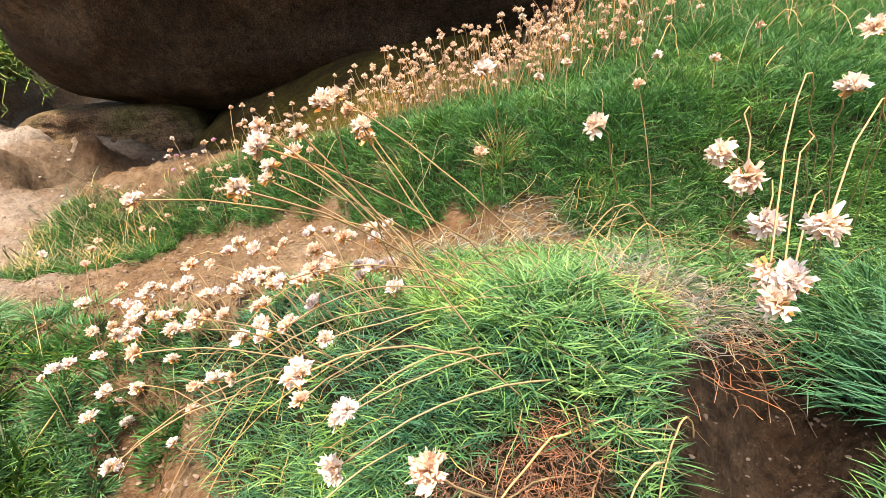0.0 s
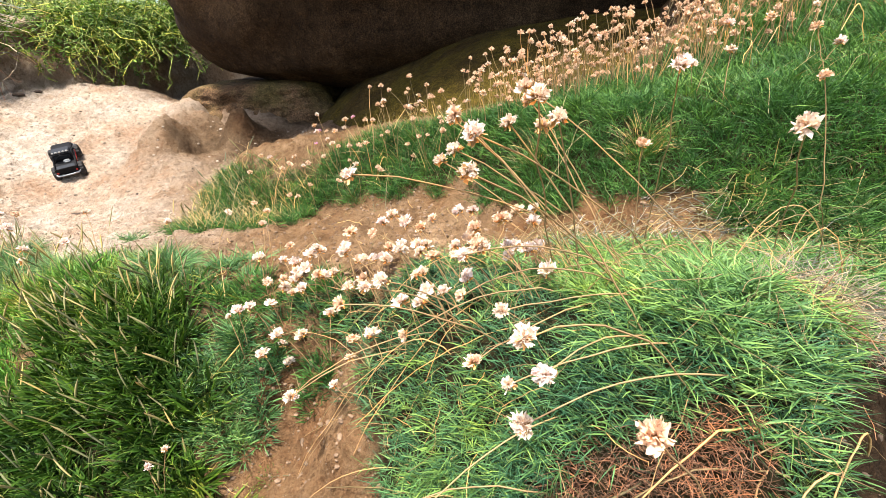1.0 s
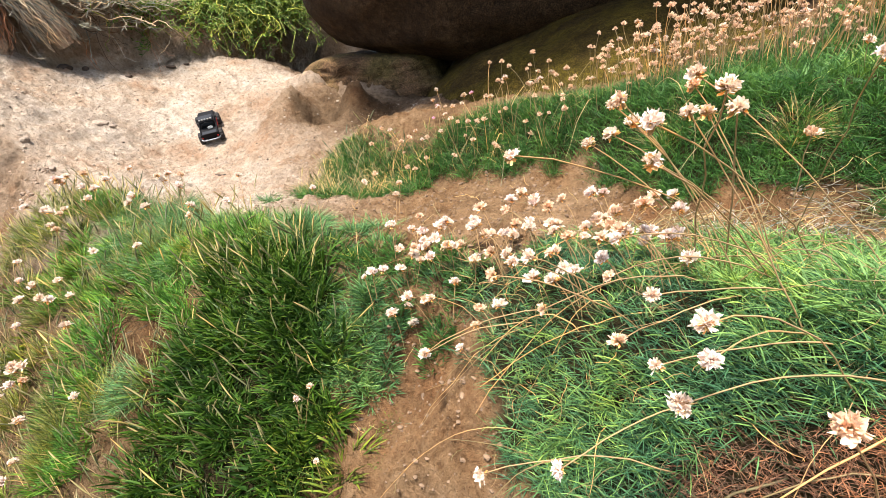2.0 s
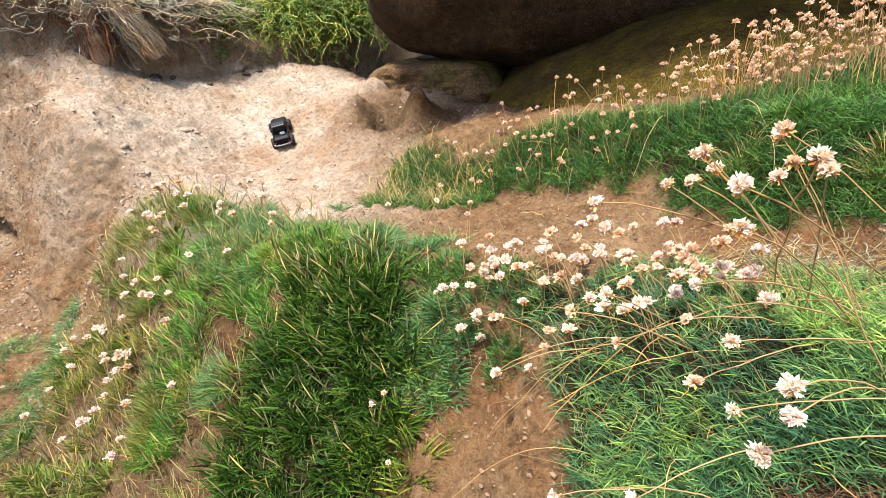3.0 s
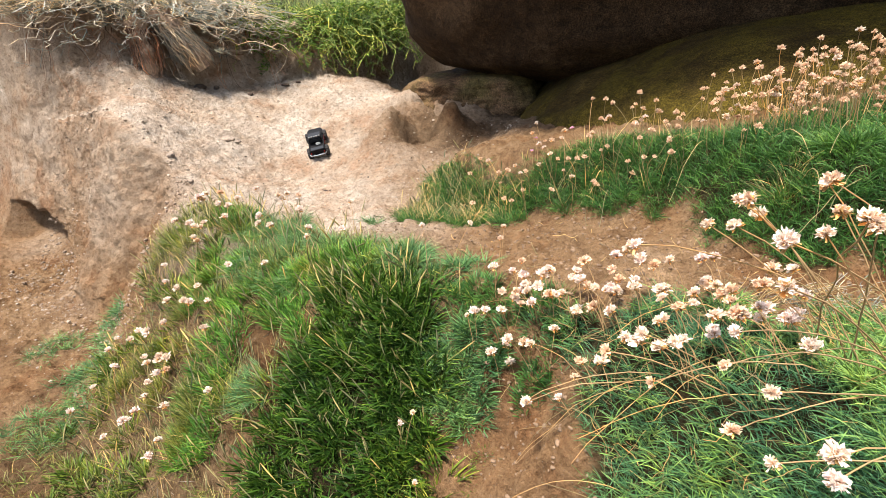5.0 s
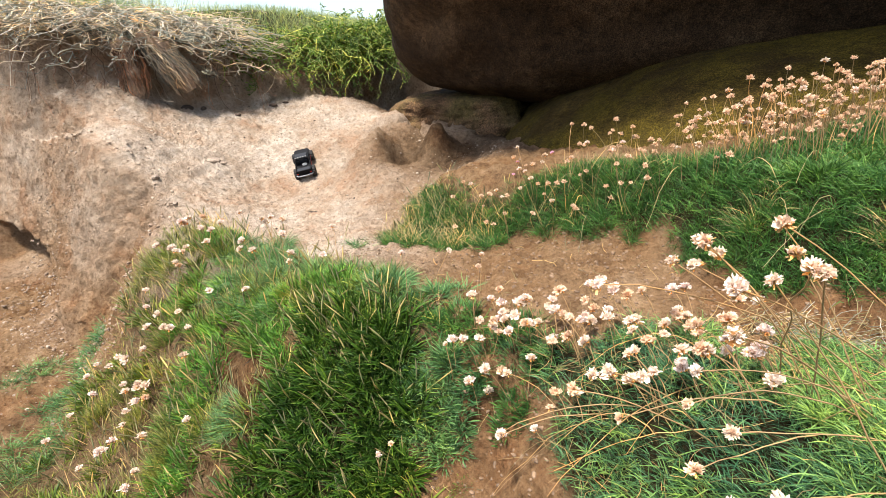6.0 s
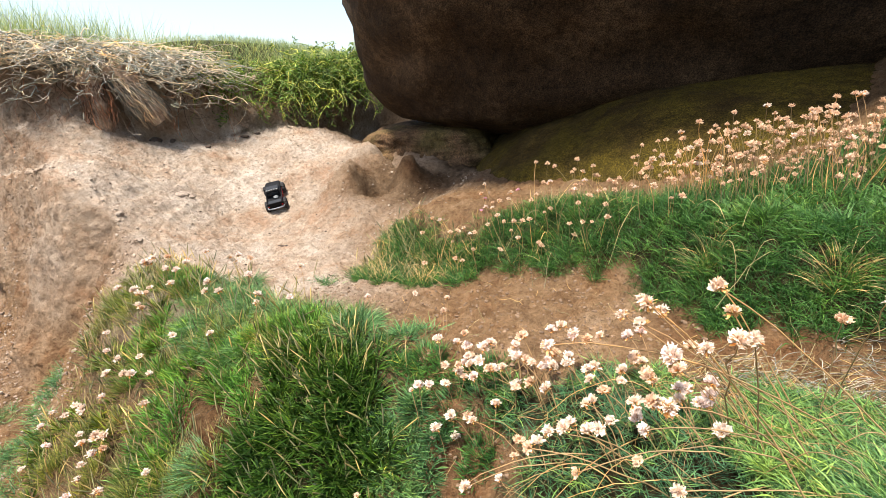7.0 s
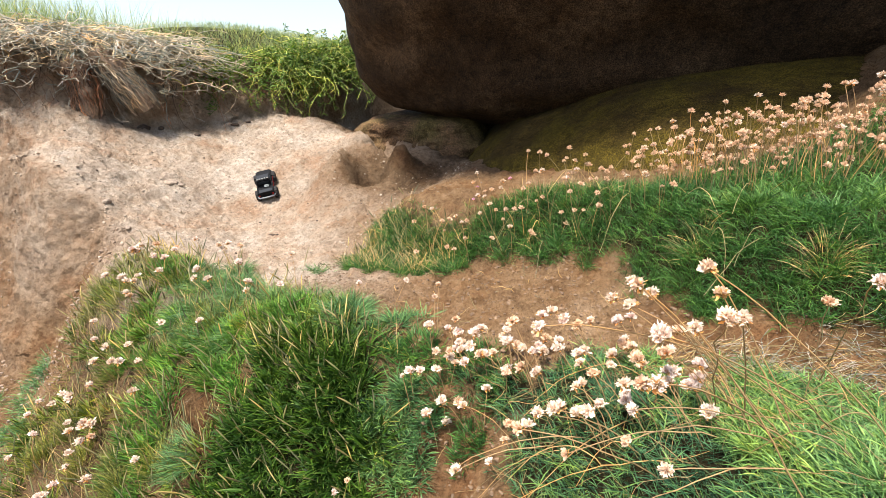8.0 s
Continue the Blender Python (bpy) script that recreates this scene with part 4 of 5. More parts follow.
def hanging_root(name, top, foot, thick, strands, label):
    top, foot = np.array(top), np.array(foot)
    root = new(name)
    root.matrix_world = pose(*foot)
    line = bezier(top, (top + foot) / 2 + (0.05, -0.03, 0.03), foot, 14) - foot
    v, q, along = tube_arrays(line[None], (np.linspace(thick * 1.4, thick * 0.8, 14) * (1 + 0.18 * np.sin(np.arange(14) * 1.9)))[None], 14)
    v += 0.012 * np.stack([rough_noise(v + k * 7.7, 26, 3) for k in range(3)], 1)
    part("root_core", mesh_of("root_core", v, [q], ROOT, True, {"along": along}), root)
    k = 10
    a = rng.uniform(0, 2 * np.pi, strands)
    offs = np.stack([np.cos(a), np.sin(a), 0 * a], 1) * thick * rng.uniform(0.8, 1.3, strands)[:, None]
    p = line[None, 2:12] + offs[:, None] * np.linspace(1.2, 0.9, k)[None, :, None] + np.cumsum(rng.normal(0, 0.010, (strands, k, 3)), 1)
    part("fibre_sheath", tubes("fibre_sheath", p, np.broadcast_to(np.linspace(0.0034, 0.0014, k), (strands, k)), THATCH if thick > 0.06 else DEAD, 3), root, "matted dry root fibres")
    return tagged(root, label, "root")


hanging_root("hanging_root", (-3.40, 1.44, 0.72), (-3.32, 1.43, 0.40), 0.046, 90, "knobbly brown root hanging from the bank")
hanging_root("hanging_root", (-3.38, 1.56, 0.76), (-3.19, 1.69, 0.46), 0.062, 300, "shaggy clump of roots drooping off the bank")


def trailing_plant(y0, y1, count, bulk, fall):
    """Runners that bulge out from the brink, curl and hang, set with small leaves."""
    y = rng.uniform(y0, y1, count)
    x = bank_foot(y) - rng.uniform(-0.06, 0.20, count)
    z = lie(bank_foot(y) - 0.2, y) + rng.uniform(-0.14, 0.03, count)
    k = 16
    t = np.linspace(0, 1, k)
    a = radians(-35) + rng.normal(0, 1.1, count)
    out, ln = bulk * rng.uniform(0.3, 1.0, count), fall * (0.1 + 0.9 * rng.random(count) ** 1.4)
    curl, phase = rng.uniform(0.015, 0.06, count)[:, None], rng.uniform(0, 6.3, (count, 1))
    p = np.stack([x[:, None] + (out * np.cos(a))[:, None] * t ** 0.7 + curl * np.sin(9 * t + phase), y[:, None] + (out * np.sin(a))[:, None] * t ** 0.7 + curl * np.cos(8 * t + phase), z[:, None] + rng.uniform(0.0, 0.06, (count, 1)) * np.sin(t * 2.6) - ln[:, None] * t ** 1.7], 2)
    p[:, 1:] += np.cumsum(rng.normal(0, 0.02, (count, k - 1, 3)), 1)
    here = np.array((float(bank_foot((y0 + y1) / 2)), (y0 + y1) / 2, 0.85))
    root = new("trailing_plant")
    root.matrix_world = pose(*here)
    part("stem_tangle", tubes("stem_tangle", p - here, np.broadcast_to(np.linspace(0.0036, 0.0018, k), (count, k)), RUNNER, 4), root, "pale yellow-green runners")
    per = 44
    s = rng.integers(0, k - 1, (count, per))
    f = rng.random((count, per))[..., None]
    idx = np.arange(count)[:, None]
    spots = (p[idx, s] * (1 - f) + p[idx, s + 1] * f).reshape(-1, 3) - here
    n = len(spots)
    leaves = blades("foliage", spots, rng.normal(size=(n, 3)) + (0.3, -0.2, 0.4), rng.uniform(0.014, 0.034, n), rng.uniform(0.006, 0.012, n), rng.uniform(0, 0.4, n), TRAILING, "small fleshy yellow-green leaves")
    leaves.parent = root
    for key in ("kind", "category"):
        del leaves[key]
    return tagged(root, "yellow-green trailing plant spilling over the bank edge", "plant")


RUNNER = leaf_material("pale green runners", (0.18, 0.20, 0.06), (0.34, 0.40, 0.11), (0.48, 0.46, 0.13), spread=0.5)
trailing_plant(2.62, 3.4, 330, 0.36, 0.36)
trailing_plant(2.12, 2.42, 36, 0.22, 0.30)


# ---- remote-controlled pickup ----
BLACK = plain("black plastic", (0.012, 0.012, 0.013), 0.6, vary=0.3)
RED = plain("red paint", (0.55, 0.02, 0.018), 0.25, vary=0.2)
SILVER = plain("silver plastic chrome", (0.34, 0.35, 0.36), 0.45, 0.5, vary=0.25)
ROOF = plain("glossy black roof paint", (0.03, 0.032, 0.036), 0.45, 0.0, vary=0.1)
RUBBER = plain("dusty tyre rubber", (0.025, 0.022, 0.02), 0.9, vary=0.5, scale=120, bump=0.001)
TINT = plain("tinted window", (0.02, 0.025, 0.03), 0.3, vary=0.1)
for dull in (ROOF, BLACK, TINT):
    dull.node_tree.nodes["Principled BSDF"].inputs["Specular IOR Level"].default_value = 0.06
LAMP = plain("lamp lens", (0.30, 0.29, 0.27), 0.3, vary=0.1)


def box_mesh(name, size, centre, mat, bevel=0.0015, taper=(1, 1), shift=0.0):
    """A bevelled block; taper narrows its top in x and y, shift slides the top along y."""
    bm = bmesh.new()
    bmesh.ops.create_cube(bm, size=1)
    for v in bm.verts:
        k = v.co.z > 0
        v.co = Vector((v.co.x * size[0] * (taper[0] if k else 1), v.co.y * size[1] * (taper[1] if k else 1) + (shift if k else 0), v.co.z * size[2])) + Vector(centre)
    bmesh.ops.bevel(bm, geom=bm.edges[:], offset=bevel, segments=2, affect="EDGES")
    return finish(name, bm, mat)


def build_truck():
    truck = new("toy_pickup_truck")
    part("chassis", box_mesh("chassis", (0.05, 0.20, 0.014), (0, 0, 0.036), BLACK), truck)
    body = part("body", box_mesh("body", (0.100, 0.232, 0.022), (0, 0, 0.058), BLACK, 0.004, (0.97, 0.985)), truck)
    part("hood", box_mesh("hood", (0.094, 0.078, 0.014), (0, 0.073, 0.074), BLACK, 0.004, (0.94, 0.94)), body)
    for s in (-1, 1):
        part("side_stripe", box_mesh("side_stripe", (0.003, 0.170, 0.011), (s * 0.0503, -0.005, 0.058), RED, 0.001), body, "red painted stripe")
        part("trim_strip", box_mesh("trim_strip", (0.003, 0.225, 0.0025), (s * 0.0497, 0, 0.0672), BLACK, 0.0008), body, "thin black trim")
        part("fender", box_mesh("fender", (0.012, 0.070, 0.008), (s * 0.049, 0.077, 0.052), BLACK, 0.003), body)
        part("fender", box_mesh("fender", (0.012, 0.070, 0.008), (s * 0.049, -0.077, 0.052), BLACK, 0.003), body)
        part("bed_wall", box_mesh("bed_wall", (0.005, 0.090, 0.016), (s * 0.047, -0.071, 0.076), BLACK, 0.001), body)
        part("side_window", box_mesh("side_window", (0.002, 0.044, 0.018), (s * 0.0430, 0.004, 0.092), TINT, 0.0006, (1, 0.8)), body, "tinted side window")
        part("mirror", box_mesh("mirror", (0.010, 0.005, 0.008), (s * 0.053, 0.030, 0.086), BLACK, 0.001), body)
        part("tail_lamp", box_mesh("tail_lamp", (0.008, 0.003, 0.010), (s * 0.042, -0.1168, 0.062), RED, 0.001), body, "red tail lamp")
        part("headlight", box_mesh("headlight", (0.014, 0.003, 0.010), (s * 0.034, 0.1168, 0.062), LAMP, 0.001), body, "clear headlight")
    part("tailgate", box_mesh("tailgate", (0.096, 0.005, 0.020), (0, -0.1145, 0.075), BLACK, 0.001), body)
    part("bed_floor", box_mesh("bed_floor", (0.088, 0.085, 0.003), (0, -0.071, 0.0705), BLACK, 0.0008), body)
    part("bed_cover", box_mesh("bed_cover", (0.080, 0.030, 0.004), (0, -0.094, 0.0765), ROOF, 0.001), body, "glossy black plate in the bed")
    part("cab", box_mesh("cab", (0.092, 0.078, 0.032), (0, 0.002, 0.092), BLACK, 0.003, (0.84, 0.72), -0.004), body)
    part("roof", box_mesh("roof", (0.077, 0.058, 0.005), (0, -0.002, 0.1105), ROOF, 0.002, (0.96, 0.95)), body, "glossy black roof")
    part("rear_window", box_mesh("rear_window", (0.066, 0.002, 0.018), (0, -0.0345, 0.094), TINT, 0.0006), body, "dark rear window")
    wind = part("windscreen", box_mesh("windscreen", (0.068, 0.002, 0.020), (0, 0.0325, 0.093), TINT, 0.0006, (0.92, 1), -0.006), body, "dark windscreen")
    bar = part("light_bar", box_mesh("light_bar", (0.078, 0.005, 0.005), (0, -0.030, 0.117), BLACK, 0.001), truck)
    for k in range(5):
        part("lamp", box_mesh("lamp", (0.010, 0.007, 0.009), (-0.032 + 0.016 * k, -0.030, 0.123), LAMP, 0.002), bar, "small round spot lamp")
    part("roll_bar", tubes("roll_bar", bezier(np.array((-0.042, -0.042, 0.070)), np.array((0, -0.046, 0.155)), np.array((0.042, -0.042, 0.070)), 12)[None], np.full((1, 12), 0.0022), BLACK, 6), truck)
    for y, s in ((-0.124, -1), (0.124, 1)):
        p = np.array([(-0.052, y - s * 0.010, 0.050), (-0.046, y, 0.049), (-0.02, y + s * 0.002, 0.048), (0.02, y + s * 0.002, 0.048), (0.046, y, 0.049), (0.052, y - s * 0.010, 0.050)])
        part("bumper", tubes("bumper", p[None], np.full((1, 6), 0.0042), SILVER, 8), truck, "silver bumper bar")
    part("spare_gear", box_mesh("spare_gear", (0.03, 0.02, 0.012), (0.012, -0.05, 0.078), SILVER, 0.004), truck, "shiny gear in the bed")
    # one wheel, then its three copies
    bm = bmesh.new()
    outline = [(0.019, -0.012), (0.029, -0.0138), (0.0335, -0.011), (0.0345, -0.004), (0.0345, 0.004), (0.0335, 0.011), (0.029, 0.0138), (0.019, 0.012)]
    steps = 48
    rings = []
    for k in range(steps):
        a = 2 * math.pi * k / steps
        lug = 0.0016 if k % 4 < 2 else -0.0010
        rings.append([bm.verts.new((w, (r + (lug if r > 0.031 else 0)) * math.cos(a), (r + (lug if r > 0.031 else 0)) * math.sin(a))) for r, w in outline])
    for k in range(steps):
        for j in range(len(outline)):
            a, b = rings[k], rings[(k + 1) % steps]
            bm.faces.new((a[j], a[(j + 1) % len(outline)], b[(j + 1) % len(outline)], b[j]))
    tyre_mesh = finish("tyre", bm, RUBBER)
    bm = bmesh.new()
    bmesh.ops.create_cone(bm, cap_ends=True, segments=20, radius1=0.0205, radius2=0.0205, depth=0.018, matrix=pose(0, 0, 0, 0, 90, 0))
    for k in range(6):
        bmesh.ops.create_cone(bm, cap_ends=True, segments=6, radius1=0.0035, radius2=0.002, depth=0.022, matrix=pose(0, 0.012 * math.cos(k * math.pi / 3), 0.012 * math.sin(k * math.pi / 3), 0, 90, 0))
    rim_mesh = finish("rim", bm, BLACK)
    for y in (-0.077, 0.077):
        part("axle", box_mesh("axle", (0.09, 0.010, 0.010), (0, y, 0.031), BLACK, 0.003), truck)
        for s in (-1, 1):
            wheel = part("wheel", tyre_mesh, truck)
            wheel.name = "wheel"
            wheel.matrix_basis = pose(s * 0.055, y, 0.0345)
            part("rim", rim_mesh, wheel, "black spoked rim")
    return tagged(truck, "black toy pickup truck with red stripes on the sand", "toy truck")


TRUCK = build_truck()
at_x, at_y, head_turn = -2.315, 1.79, 43.0
ahead = Vector((-math.sin(radians(head_turn)), math.cos(radians(head_turn)), 0))
across = Vector((ahead.y, -ahead.x, 0))
spot = Vector((at_x, at_y, 0))
def wheel_height(u, v):
    q = spot + ahead * u + across * v
    return float(lie(q.x, q.y))
front, back = [(wheel_height(s * 0.077, -0.048) + wheel_height(s * 0.077, 0.048)) / 2 for s in (1, -1)]
starboard, port = [(wheel_height(-0.077, s * 0.048) + wheel_height(0.077, s * 0.048)) / 2 for s in (1, -1)]
climb, roll_over = math.degrees(math.atan2(front - back, 0.154)), math.degrees(math.atan2(port - starboard, 0.096))
TRUCK.matrix_world = pose(at_x, at_y, (front + back) / 2 - 0.003, 0, 0, head_turn) @ pose(0, 0, 0, climb, roll_over - 10, 0) @ Matrix.Scale(0.9, 4)


# ---- loose stones, twigs and litter ----
def stones(name, x, y, size, mat, label, kind="stuff", squash=0.6):
    bm = bmesh.new()
    bmesh.ops.create_icosphere(bm, subdivisions=1, radius=1)
    ball = np.array([v.co[:] for v in bm.verts])
    faces = np.array([[v.index for v in f.verts] for f in bm.faces])
    bm.free()
    n = len(x)
    v = ball[None] * (1 + rng.uniform(-0.3, 0.3, (n, len(ball), 1)))
    v = v * size[:, None, None] * np.stack([np.ones(n), rng.uniform(0.6, 1, n), squash * rng.uniform(0.6, 1.1, n)], 1)[:, None]
    a = rng.uniform(0, 2 * np.pi, n)
    c, s = np.cos(a)[:, None], np.sin(a)[:, None]
    v = np.stack([v[..., 0] * c - v[..., 1] * s, v[..., 0] * s + v[..., 1] * c, v[..., 2]], -1)
    v += np.stack([x, y, lie(x, y) + size * 0.1], 1)[:, None]
    f = (np.arange(n)[:, None, None] * len(ball) + faces).reshape(-1, 3)
    return tagged(new(name, mesh_of(name, v.reshape(-1, 3), [f], mat, False)), label, "stones", kind=kind)


def bare(x, y):
    return (1 - 0.9 * hump(x, y, -1.68, 2.05, 0.3, 0.3)) * (1 - np.clip(1.8 * hump(x, y, 0.40, 0.38, 0.3, 0.25), 0, 1)) * (1 - np.clip(in_turf(x, y) + in_cushion(x, y) + in_tufts(x, y) + in_meadow(x, y), 0, 1))


x, y = scatter(5000, -3.6, -0.9, 0.1, 2.4, bare)
stones("sand_grit", x, y, 0.0012 + 0.004 * rng.random(len(x)) ** 3, STONE, "coarse sandy grit and small pebbles")
x, y = scatter(5000, -1.2, 0.5, 0.25, 1.25, bare)
stones("path_grit", x, y, 0.001 + 0.003 * rng.random(len(x)) ** 3, CRUMB, "coarse brown grit on the path")
x, y = scatter(15000, -1.3, 0.6, 0.2, 1.3, bare)
stones("soil_crumbs", x, y, 0.0009 + 0.006 * rng.random(len(x)) ** 5, CRUMB, "crumbs of brown soil on the trodden path", squash=0.8)
x, y = scatter(8500, -3.7, -1.2, 0.25, 2.4, bare)
stones("sand_crumbs", x, y, 0.0015 + 0.008 * rng.random(len(x)) ** 6, SANDY, "crumbs of pale sand and grit", squash=0.8)
x, y = scatter(3000, -3.7, -1.9, 0.45, 0.97, bare)
stones("face_clods", x, y, 0.002 + 0.009 * rng.random(len(x)) ** 5, FACE_SAND, "crumbling clods on the steep sandy face", squash=0.9)
x, y = scatter(260, -3.5, -1.2, 0.9, 2.4, bare)
stones("dark_grit", x, y, 0.002 + 0.006 * rng.random(len(x)) ** 4, TWIG, "dark crumbs of soil on the pale sand")


def lone_stone(x, y, size, squash, mat, label):
    bm = bmesh.new()
    bmesh.ops.create_icosphere(bm, subdivisions=4, radius=1)
    v = np.array([w.co[:] for w in bm.verts])
    k = 1 + 0.22 * rough_noise(v + x * 9, 1.3, 2) + 0.05 * rough_noise(v + y * 9, 6, 2)
    for w, c in zip(bm.verts, v * k[:, None] * (size, size * 0.75, size * squash)):
        w.co = c
    ob = new("stone", finish("stone", bm, mat, True))
    ob.matrix_world = pose(x, y, float(lie(x, y)) + size * squash * 0.35, 0, 0, x * 400)
    return tagged(ob, label, "stone")


lone_stone(-2.573, 1.366, 0.040, 0.45, STONE, "flat crumbling tan stone lying on the sand")
lone_stone(-2.54, 1.40, 0.022, 0.5, STONE, "small tan stone beside a flat stone")
lone_stone(-3.065, 1.907, 0.022, 0.5, TWIG, "small dark clod on the pale sand")
lone_stone(-3.30, 1.70, 0.045, 0.5, TWIG, "dark clod of earth below the bank")
lone_stone(-3.24, 1.78, 0.025, 0.6, TWIG, "dark clod of earth below the bank")
lone_stone(-3.10, 2.24, 0.030, 0.4, TWIG, "dark clod of earth below the bank")
lone_stone(-3.08, 2.34, 0.022, 0.4, TWIG, "dark clod of earth below the bank")
lone_stone(-2.454, 0.992, 0.02, 0.6, STONE, "pebble stuck in the sandy ridge")
lone_stone(-2.30, 0.98, 0.015, 0.6, STONE, "pebble stuck in the sandy ridge")


def twig(x, y, ln, turn, thick):
    root = new("twig")
    root.matrix_world = pose(x, y, float(lie(x, y)) + thick * 0.6, 0, 0, turn)
    t = np.linspace(-0.5, 0.5, 8)
    p = np.stack([t * ln, 0.08 * ln * np.sin(t * 5), 0.0 * t], 1)
    part("stick", tubes("stick", p[None], (thick * np.linspace(1, 0.6, 8))[None], TWIG, 5), root)
    part("side_shoot", tubes("side_shoot", bezier(p[4], p[4] + (0.1 * ln, 0.1 * ln, 0.004), p[4] + (0.25 * ln, 0.2 * ln, 0.002), 5)[None], np.full((1, 5), thick * 0.4), TWIG, 4), root)
    return tagged(root, "short dark twig lying on the sand", "twig")


twig(-1.86, 1.40, 0.06, 10, 0.004)
twig(-1.36, 1.10, 0.07, 25, 0.0025)
twig(-1.30, 1.13, 0.05, -20, 0.002)

# dead matter in the cushion: bleached mat by the hollow, russet needles in front
def snarl(name, count, box, mask, up, length, radius, mat, label, flow=0.0, wild=3.2, k=7, wander=0.35):
    """Fine dead stems lying in a tangle: short wandering tubes near the ground."""
    x, y = scatter(count * 6, *box, mask)
    x, y = x[:count], y[:count]
    n = len(x)
    a = radians(flow) + rng.normal(0, wild, n)
    pitch = rng.normal(0.05, 0.35, n)
    step = rng.uniform(*length, n) / (k - 1)
    p = np.zeros((n, k, 3))
    p[:, 0] = on_ground(x, y) + np.stack([0 * x, 0 * x, rng.uniform(*up, n)], 1)
    for j in range(1, k):
        a, pitch = a + rng.normal(0, wander, n), pitch + rng.normal(-0.06, 0.22, n)
        p[:, j] = p[:, j - 1] + step[:, None] * np.stack([np.cos(a) * np.cos(pitch), np.sin(a) * np.cos(pitch), np.sin(pitch)], 1)
    r = rng.uniform(*radius, n)[:, None] * np.linspace(1, 0.6, k)
    return tagged(new(name, tubes(name, p, r, mat, 3)), label, "dead stalks", kind="stuff")


snarl("bleached_mat", 1900, (0.05, 0.5, 0.35, 0.62), in_bleached, (0.0, 0.022), (0.025, 0.06), (0.0003, 0.0007), THATCH, "bleached mat of dead thrift stems by the hollow", 20, 0.9, wander=0.6)
snarl("hollow_roots", 90, (0.18, 0.5, 0.4, 0.62), blobs((0.27, 0.475, 0.10, 0.03), (0.40, 0.50, 0.08, 0.03)), (-0.01, 0.012), (0.04, 0.10), (0.0004, 0.0009), DEAD, "thin roots hanging out over the hollow", -75, 0.6)
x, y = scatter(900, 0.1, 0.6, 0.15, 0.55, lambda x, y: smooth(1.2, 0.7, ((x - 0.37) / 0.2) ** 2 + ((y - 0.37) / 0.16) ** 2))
stones("hollow_grit", x, y, 0.0008 + 0.0035 * rng.random(len(x)) ** 4, DARK_CRUMB, "dark brown grit in the hollow", squash=0.8)
snarl("russet_needles", 5500, (-0.2, 0.25, 0.15, 0.42), in_russet, (0.0, 0.022), (0.012, 0.026), (0.0003, 0.0005), DEAD, "russet dead needles under the cushion", k=4, wander=0.2)
snarl("straw_thatch", 900, (-0.2, 0.7, 0.55, 0.95), lambda x, y: blobs((0.2, 0.72, 0.34, 0.09))(x, y), (0.0, 0.02), (0.03, 0.08), (0.0004, 0.0008), STRAW, "yellow thatch of dry grass at the foot of the bank", 10, 0.8)
snarl("path_thatch", 600, (-0.15, 0.6, 0.6, 0.9), lambda x, y: bare(x, y) * blobs((0.18, 0.71, 0.3, 0.09))(x, y), (0.0, 0.012), (0.03, 0.09), (0.0003, 0.0007), BLEACHED, "thin thatch of dry stems beside the path", 10, 0.6)
snarl("cushion_litter", 650, (-0.45, 0.5, 0.25, 0.68), in_green, (0.01, 0.035), (0.03, 0.10), (0.0003, 0.0006), STEM, "dry stems caught in the thrift cushion")
snarl("path_litter", 260, (-1.2, 0.5, 0.4, 1.15), bare, (0.0, 0.004), (0.02, 0.08), (0.0003, 0.0008), STRAW, "thin dry stems lying on the path")


def arching_stalks(name, count, box, mask, rise, reach, heading, radius, mat, label):
    """Long bare stalks that arch over and down."""
    x, y = scatter(count * 4, *box, mask)
    x, y = x[:count], y[:count]
    n = len(x)
    a = radians(heading) + rng.normal(0, 0.5, n)
    r, u = rng.uniform(*reach, n), rng.uniform(*rise, n)
    base = on_ground(x, y)
    t = np.linspace(0, 1, 12)[None, :, None]
    tip = base + np.stack([r * np.cos(a), r * np.sin(a), 0 * a], 1)
    tip[:, 2] = lie(tip[:, 0], tip[:, 1]) + 0.01 + 0.5 * u * rng.random(n)
    mid = base * 0.55 + tip * 0.45 + np.stack([0 * u, 0 * u, u * 1.4], 1)
    p = (1 - t) ** 2 * base[:, None] + 2 * t * (1 - t) * mid[:, None] + t * t * tip[:, None]
    p[:, 2:] += np.cumsum(rng.normal(0, 0.0016, (n, 10, 3)), 1)
    rad = rng.uniform(*radius, n)[:, None] * np.linspace(1.1, 0.7, 12)
    return tagged(new(name, tubes(name, p, rad, mat, 4)), label, "stalks", kind="stuff")


arching_stalks("bare_stalks", 34, (-0.35, 0.45, 0.3, 0.7), in_cushion, (0.03, 0.12), (0.08, 0.26), 190, (0.0005, 0.0009), STEM, "tan bare stalks arching over the cushion")
arching_stalks("thick_stalks", 8, (0.0, 0.25, 0.28, 0.38), lambda x, y: 1.0 + 0 * x, (0.03, 0.08), (0.08, 0.16), 215, (0.0008, 0.0013), STEM, "thick orange stalks looping over the dead needles")
arching_stalks("bank_stalks", 50, (-1.0, 0.9, 0.9, 1.55), in_turf, (0.04, 0.12), (0.05, 0.16), 240, (0.0005, 0.0009), STRAW, "thin dry stalks among the bank turf")

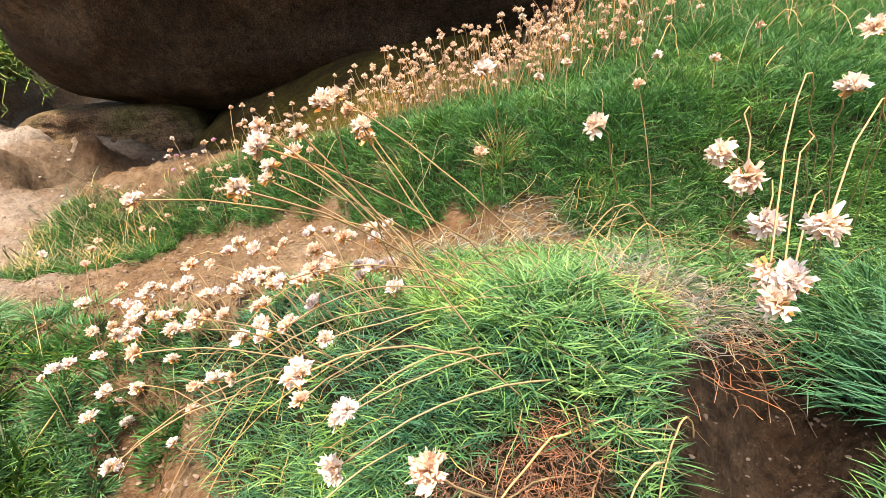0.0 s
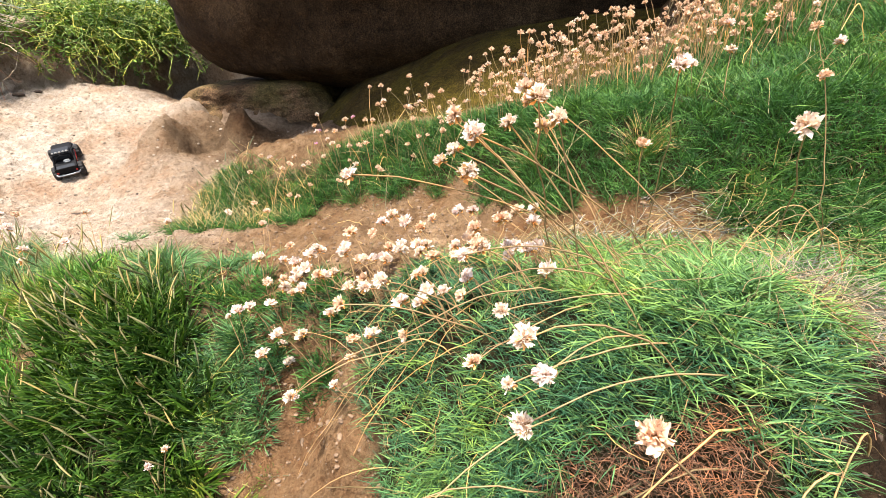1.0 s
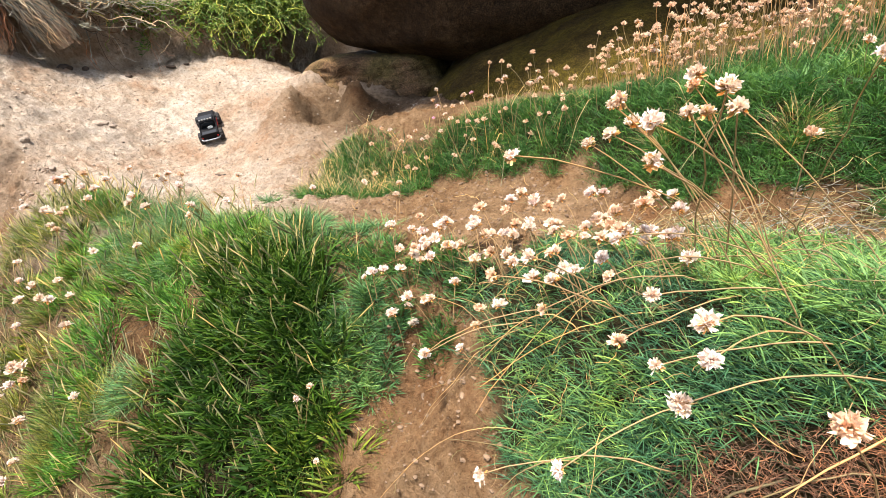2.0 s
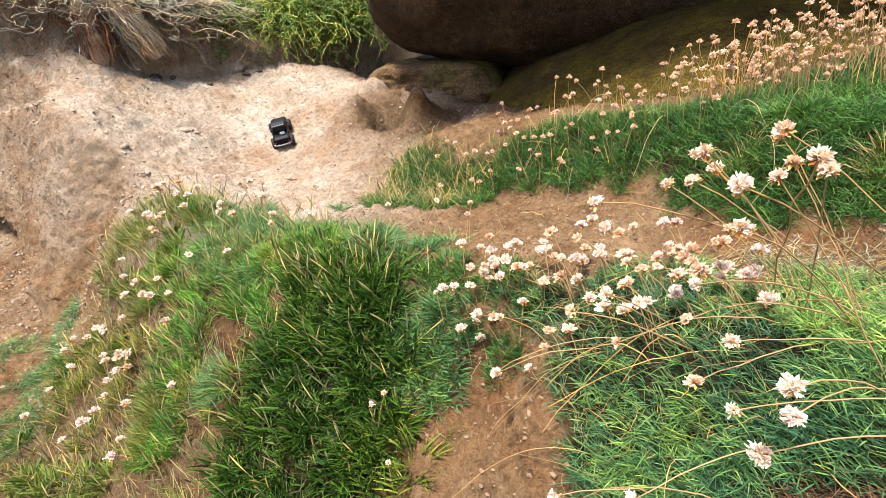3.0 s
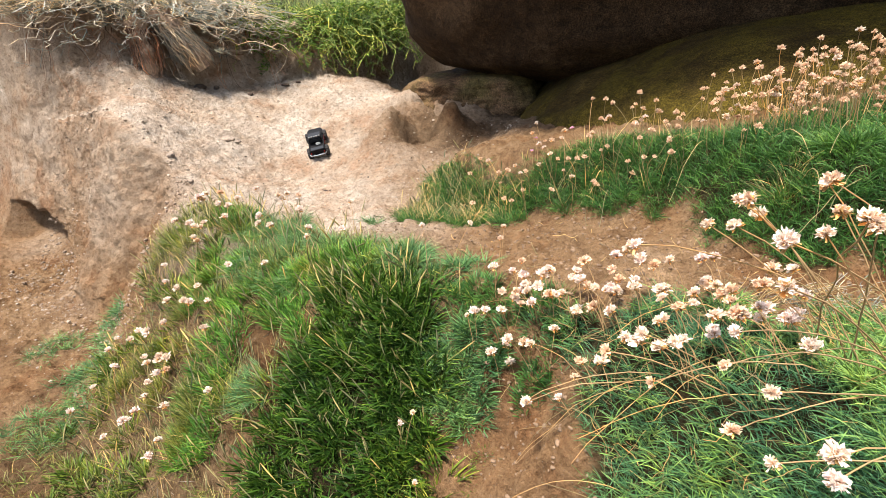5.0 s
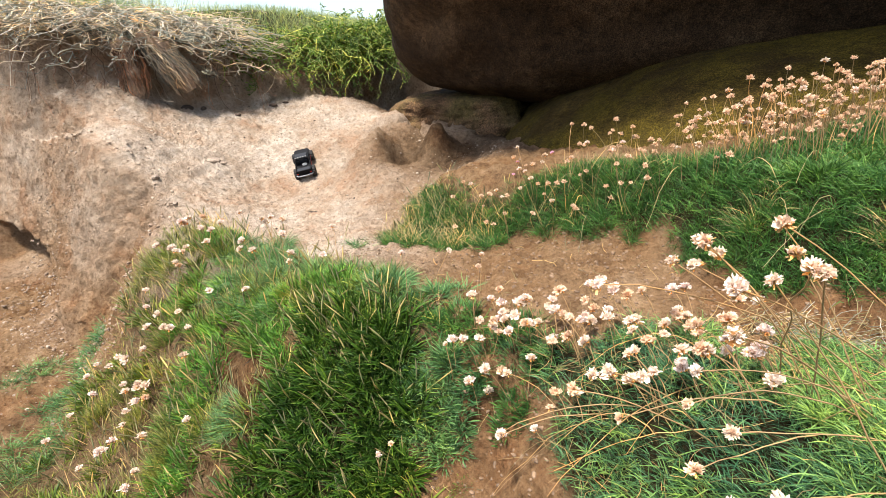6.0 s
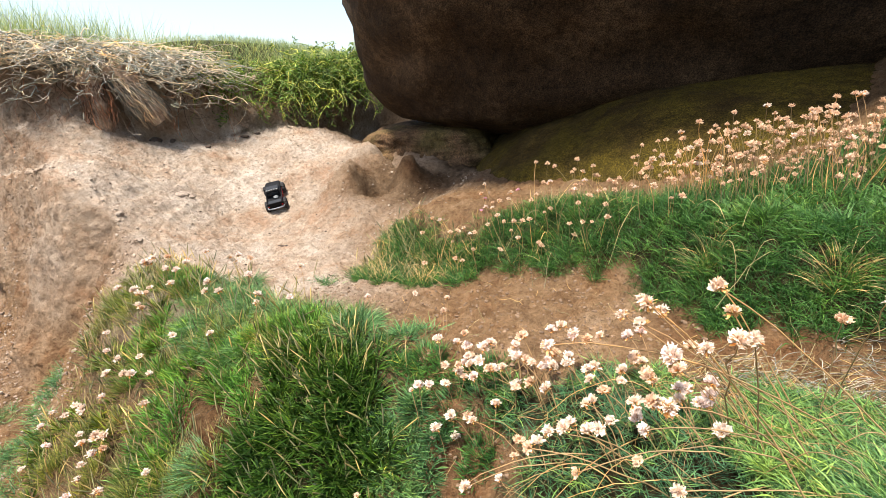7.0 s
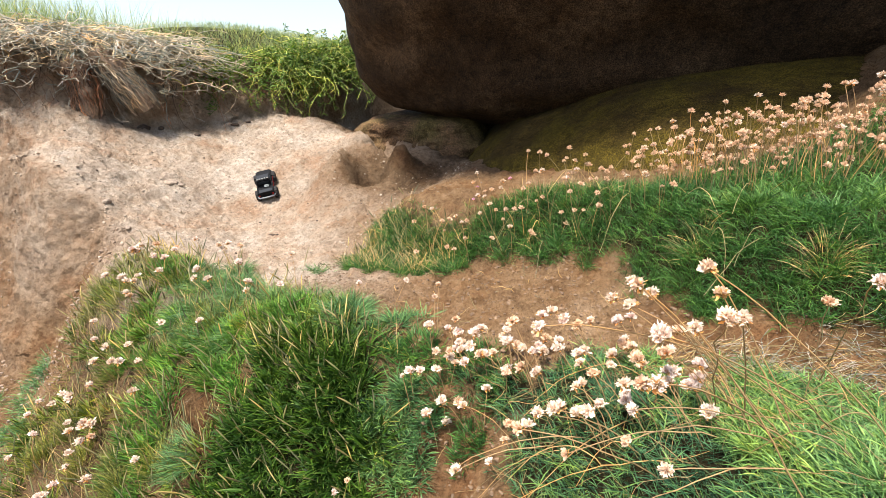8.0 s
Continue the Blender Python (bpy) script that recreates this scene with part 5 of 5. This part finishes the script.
# seed spikes standing out of the plantain
def seed_spikes(count, box, mask, rise, label):
    x, y = scatter(count * 5, *box, mask)
    x, y = x[:count], y[:count]
    n = len(x)
    base = on_ground(x, y)
    tip = base + np.stack([rng.normal(-0.02, 0.03, n), rng.normal(0, 0.03, n), rng.uniform(*rise, n)], 1)
    t = np.linspace(0, 1, 10)[None, :, None]
    p = base[:, None] * (1 - t) + tip[:, None] * t
    p[..., :2] += (0.015 * rng.normal(size=(n, 1, 2))) * t ** 2
    r = np.tile(np.array((0.8, 0.8, 0.8, 0.8, 0.8, 0.9, 3.2, 3.7, 3.0, 1.0)) * 0.00055, (n, 1)) * rng.uniform(0.7, 1.1, (n, 1))
    return tagged(new("seed_spikes", tubes("seed_spikes", p, r, SEED, 5)), label, "plantain", kind="stuff")


seed_spikes(280, (-1.1, -0.55, 0.1, 0.8), in_plantain, (0.06, 0.10), "brown seed spikes standing in the plantain tuft")
seed_spikes(600, (-2.15, -1.0, 0.1, 1.02), in_left, (0.05, 0.125), "thin dry seed spikes over the shoulder grass")
seed_spikes(60, (-1.3, -0.8, 1.2, 1.5), in_turf, (0.04, 0.09), "thin dry seed spikes at the turf edge")


# small tufts on the low sand floor and along the path
def tuft_spots(spots):
    def mask(x, y):
        return sum(smooth(1.2, 0.5, ((x - a) ** 2 + (y - b) ** 2) / r ** 2) for a, b, r in spots)
    return mask


SMALL = tuft_spots([(-2.35, 0.52, 0.10), (-2.15, 0.35, 0.12), (-2.5, 0.35, 0.10), (-2.0, 0.15, 0.14), (-2.45, 0.60, 0.05), (-1.25, 1.06, 0.04), (-0.68, 0.76, 0.05)])
lawn("small_tufts", 8000, (-2.7, -0.4, 0.0, 1.2), SMALL, (0.03, 0.07), (0.0014, 0.0028), (0.3, 1.1), (0.5, 1.0), (0.0, 0.5), FESCUE, "small grey-green tufts on bare soil", clump=8)
lawn("edge_straw", 6000, (-1.4, -0.3, 1.05, 1.5), lambda x, y: in_turf(x, y) * (0.25 + 0.75 * smooth(-0.65, -1.0, x)), (0.04, 0.10), (0.001, 0.0018), (0.7, 1.3), (0.2, 0.8), (0.05, 0.5), STRAW, "yellow dry grass at the end of the turf strip")
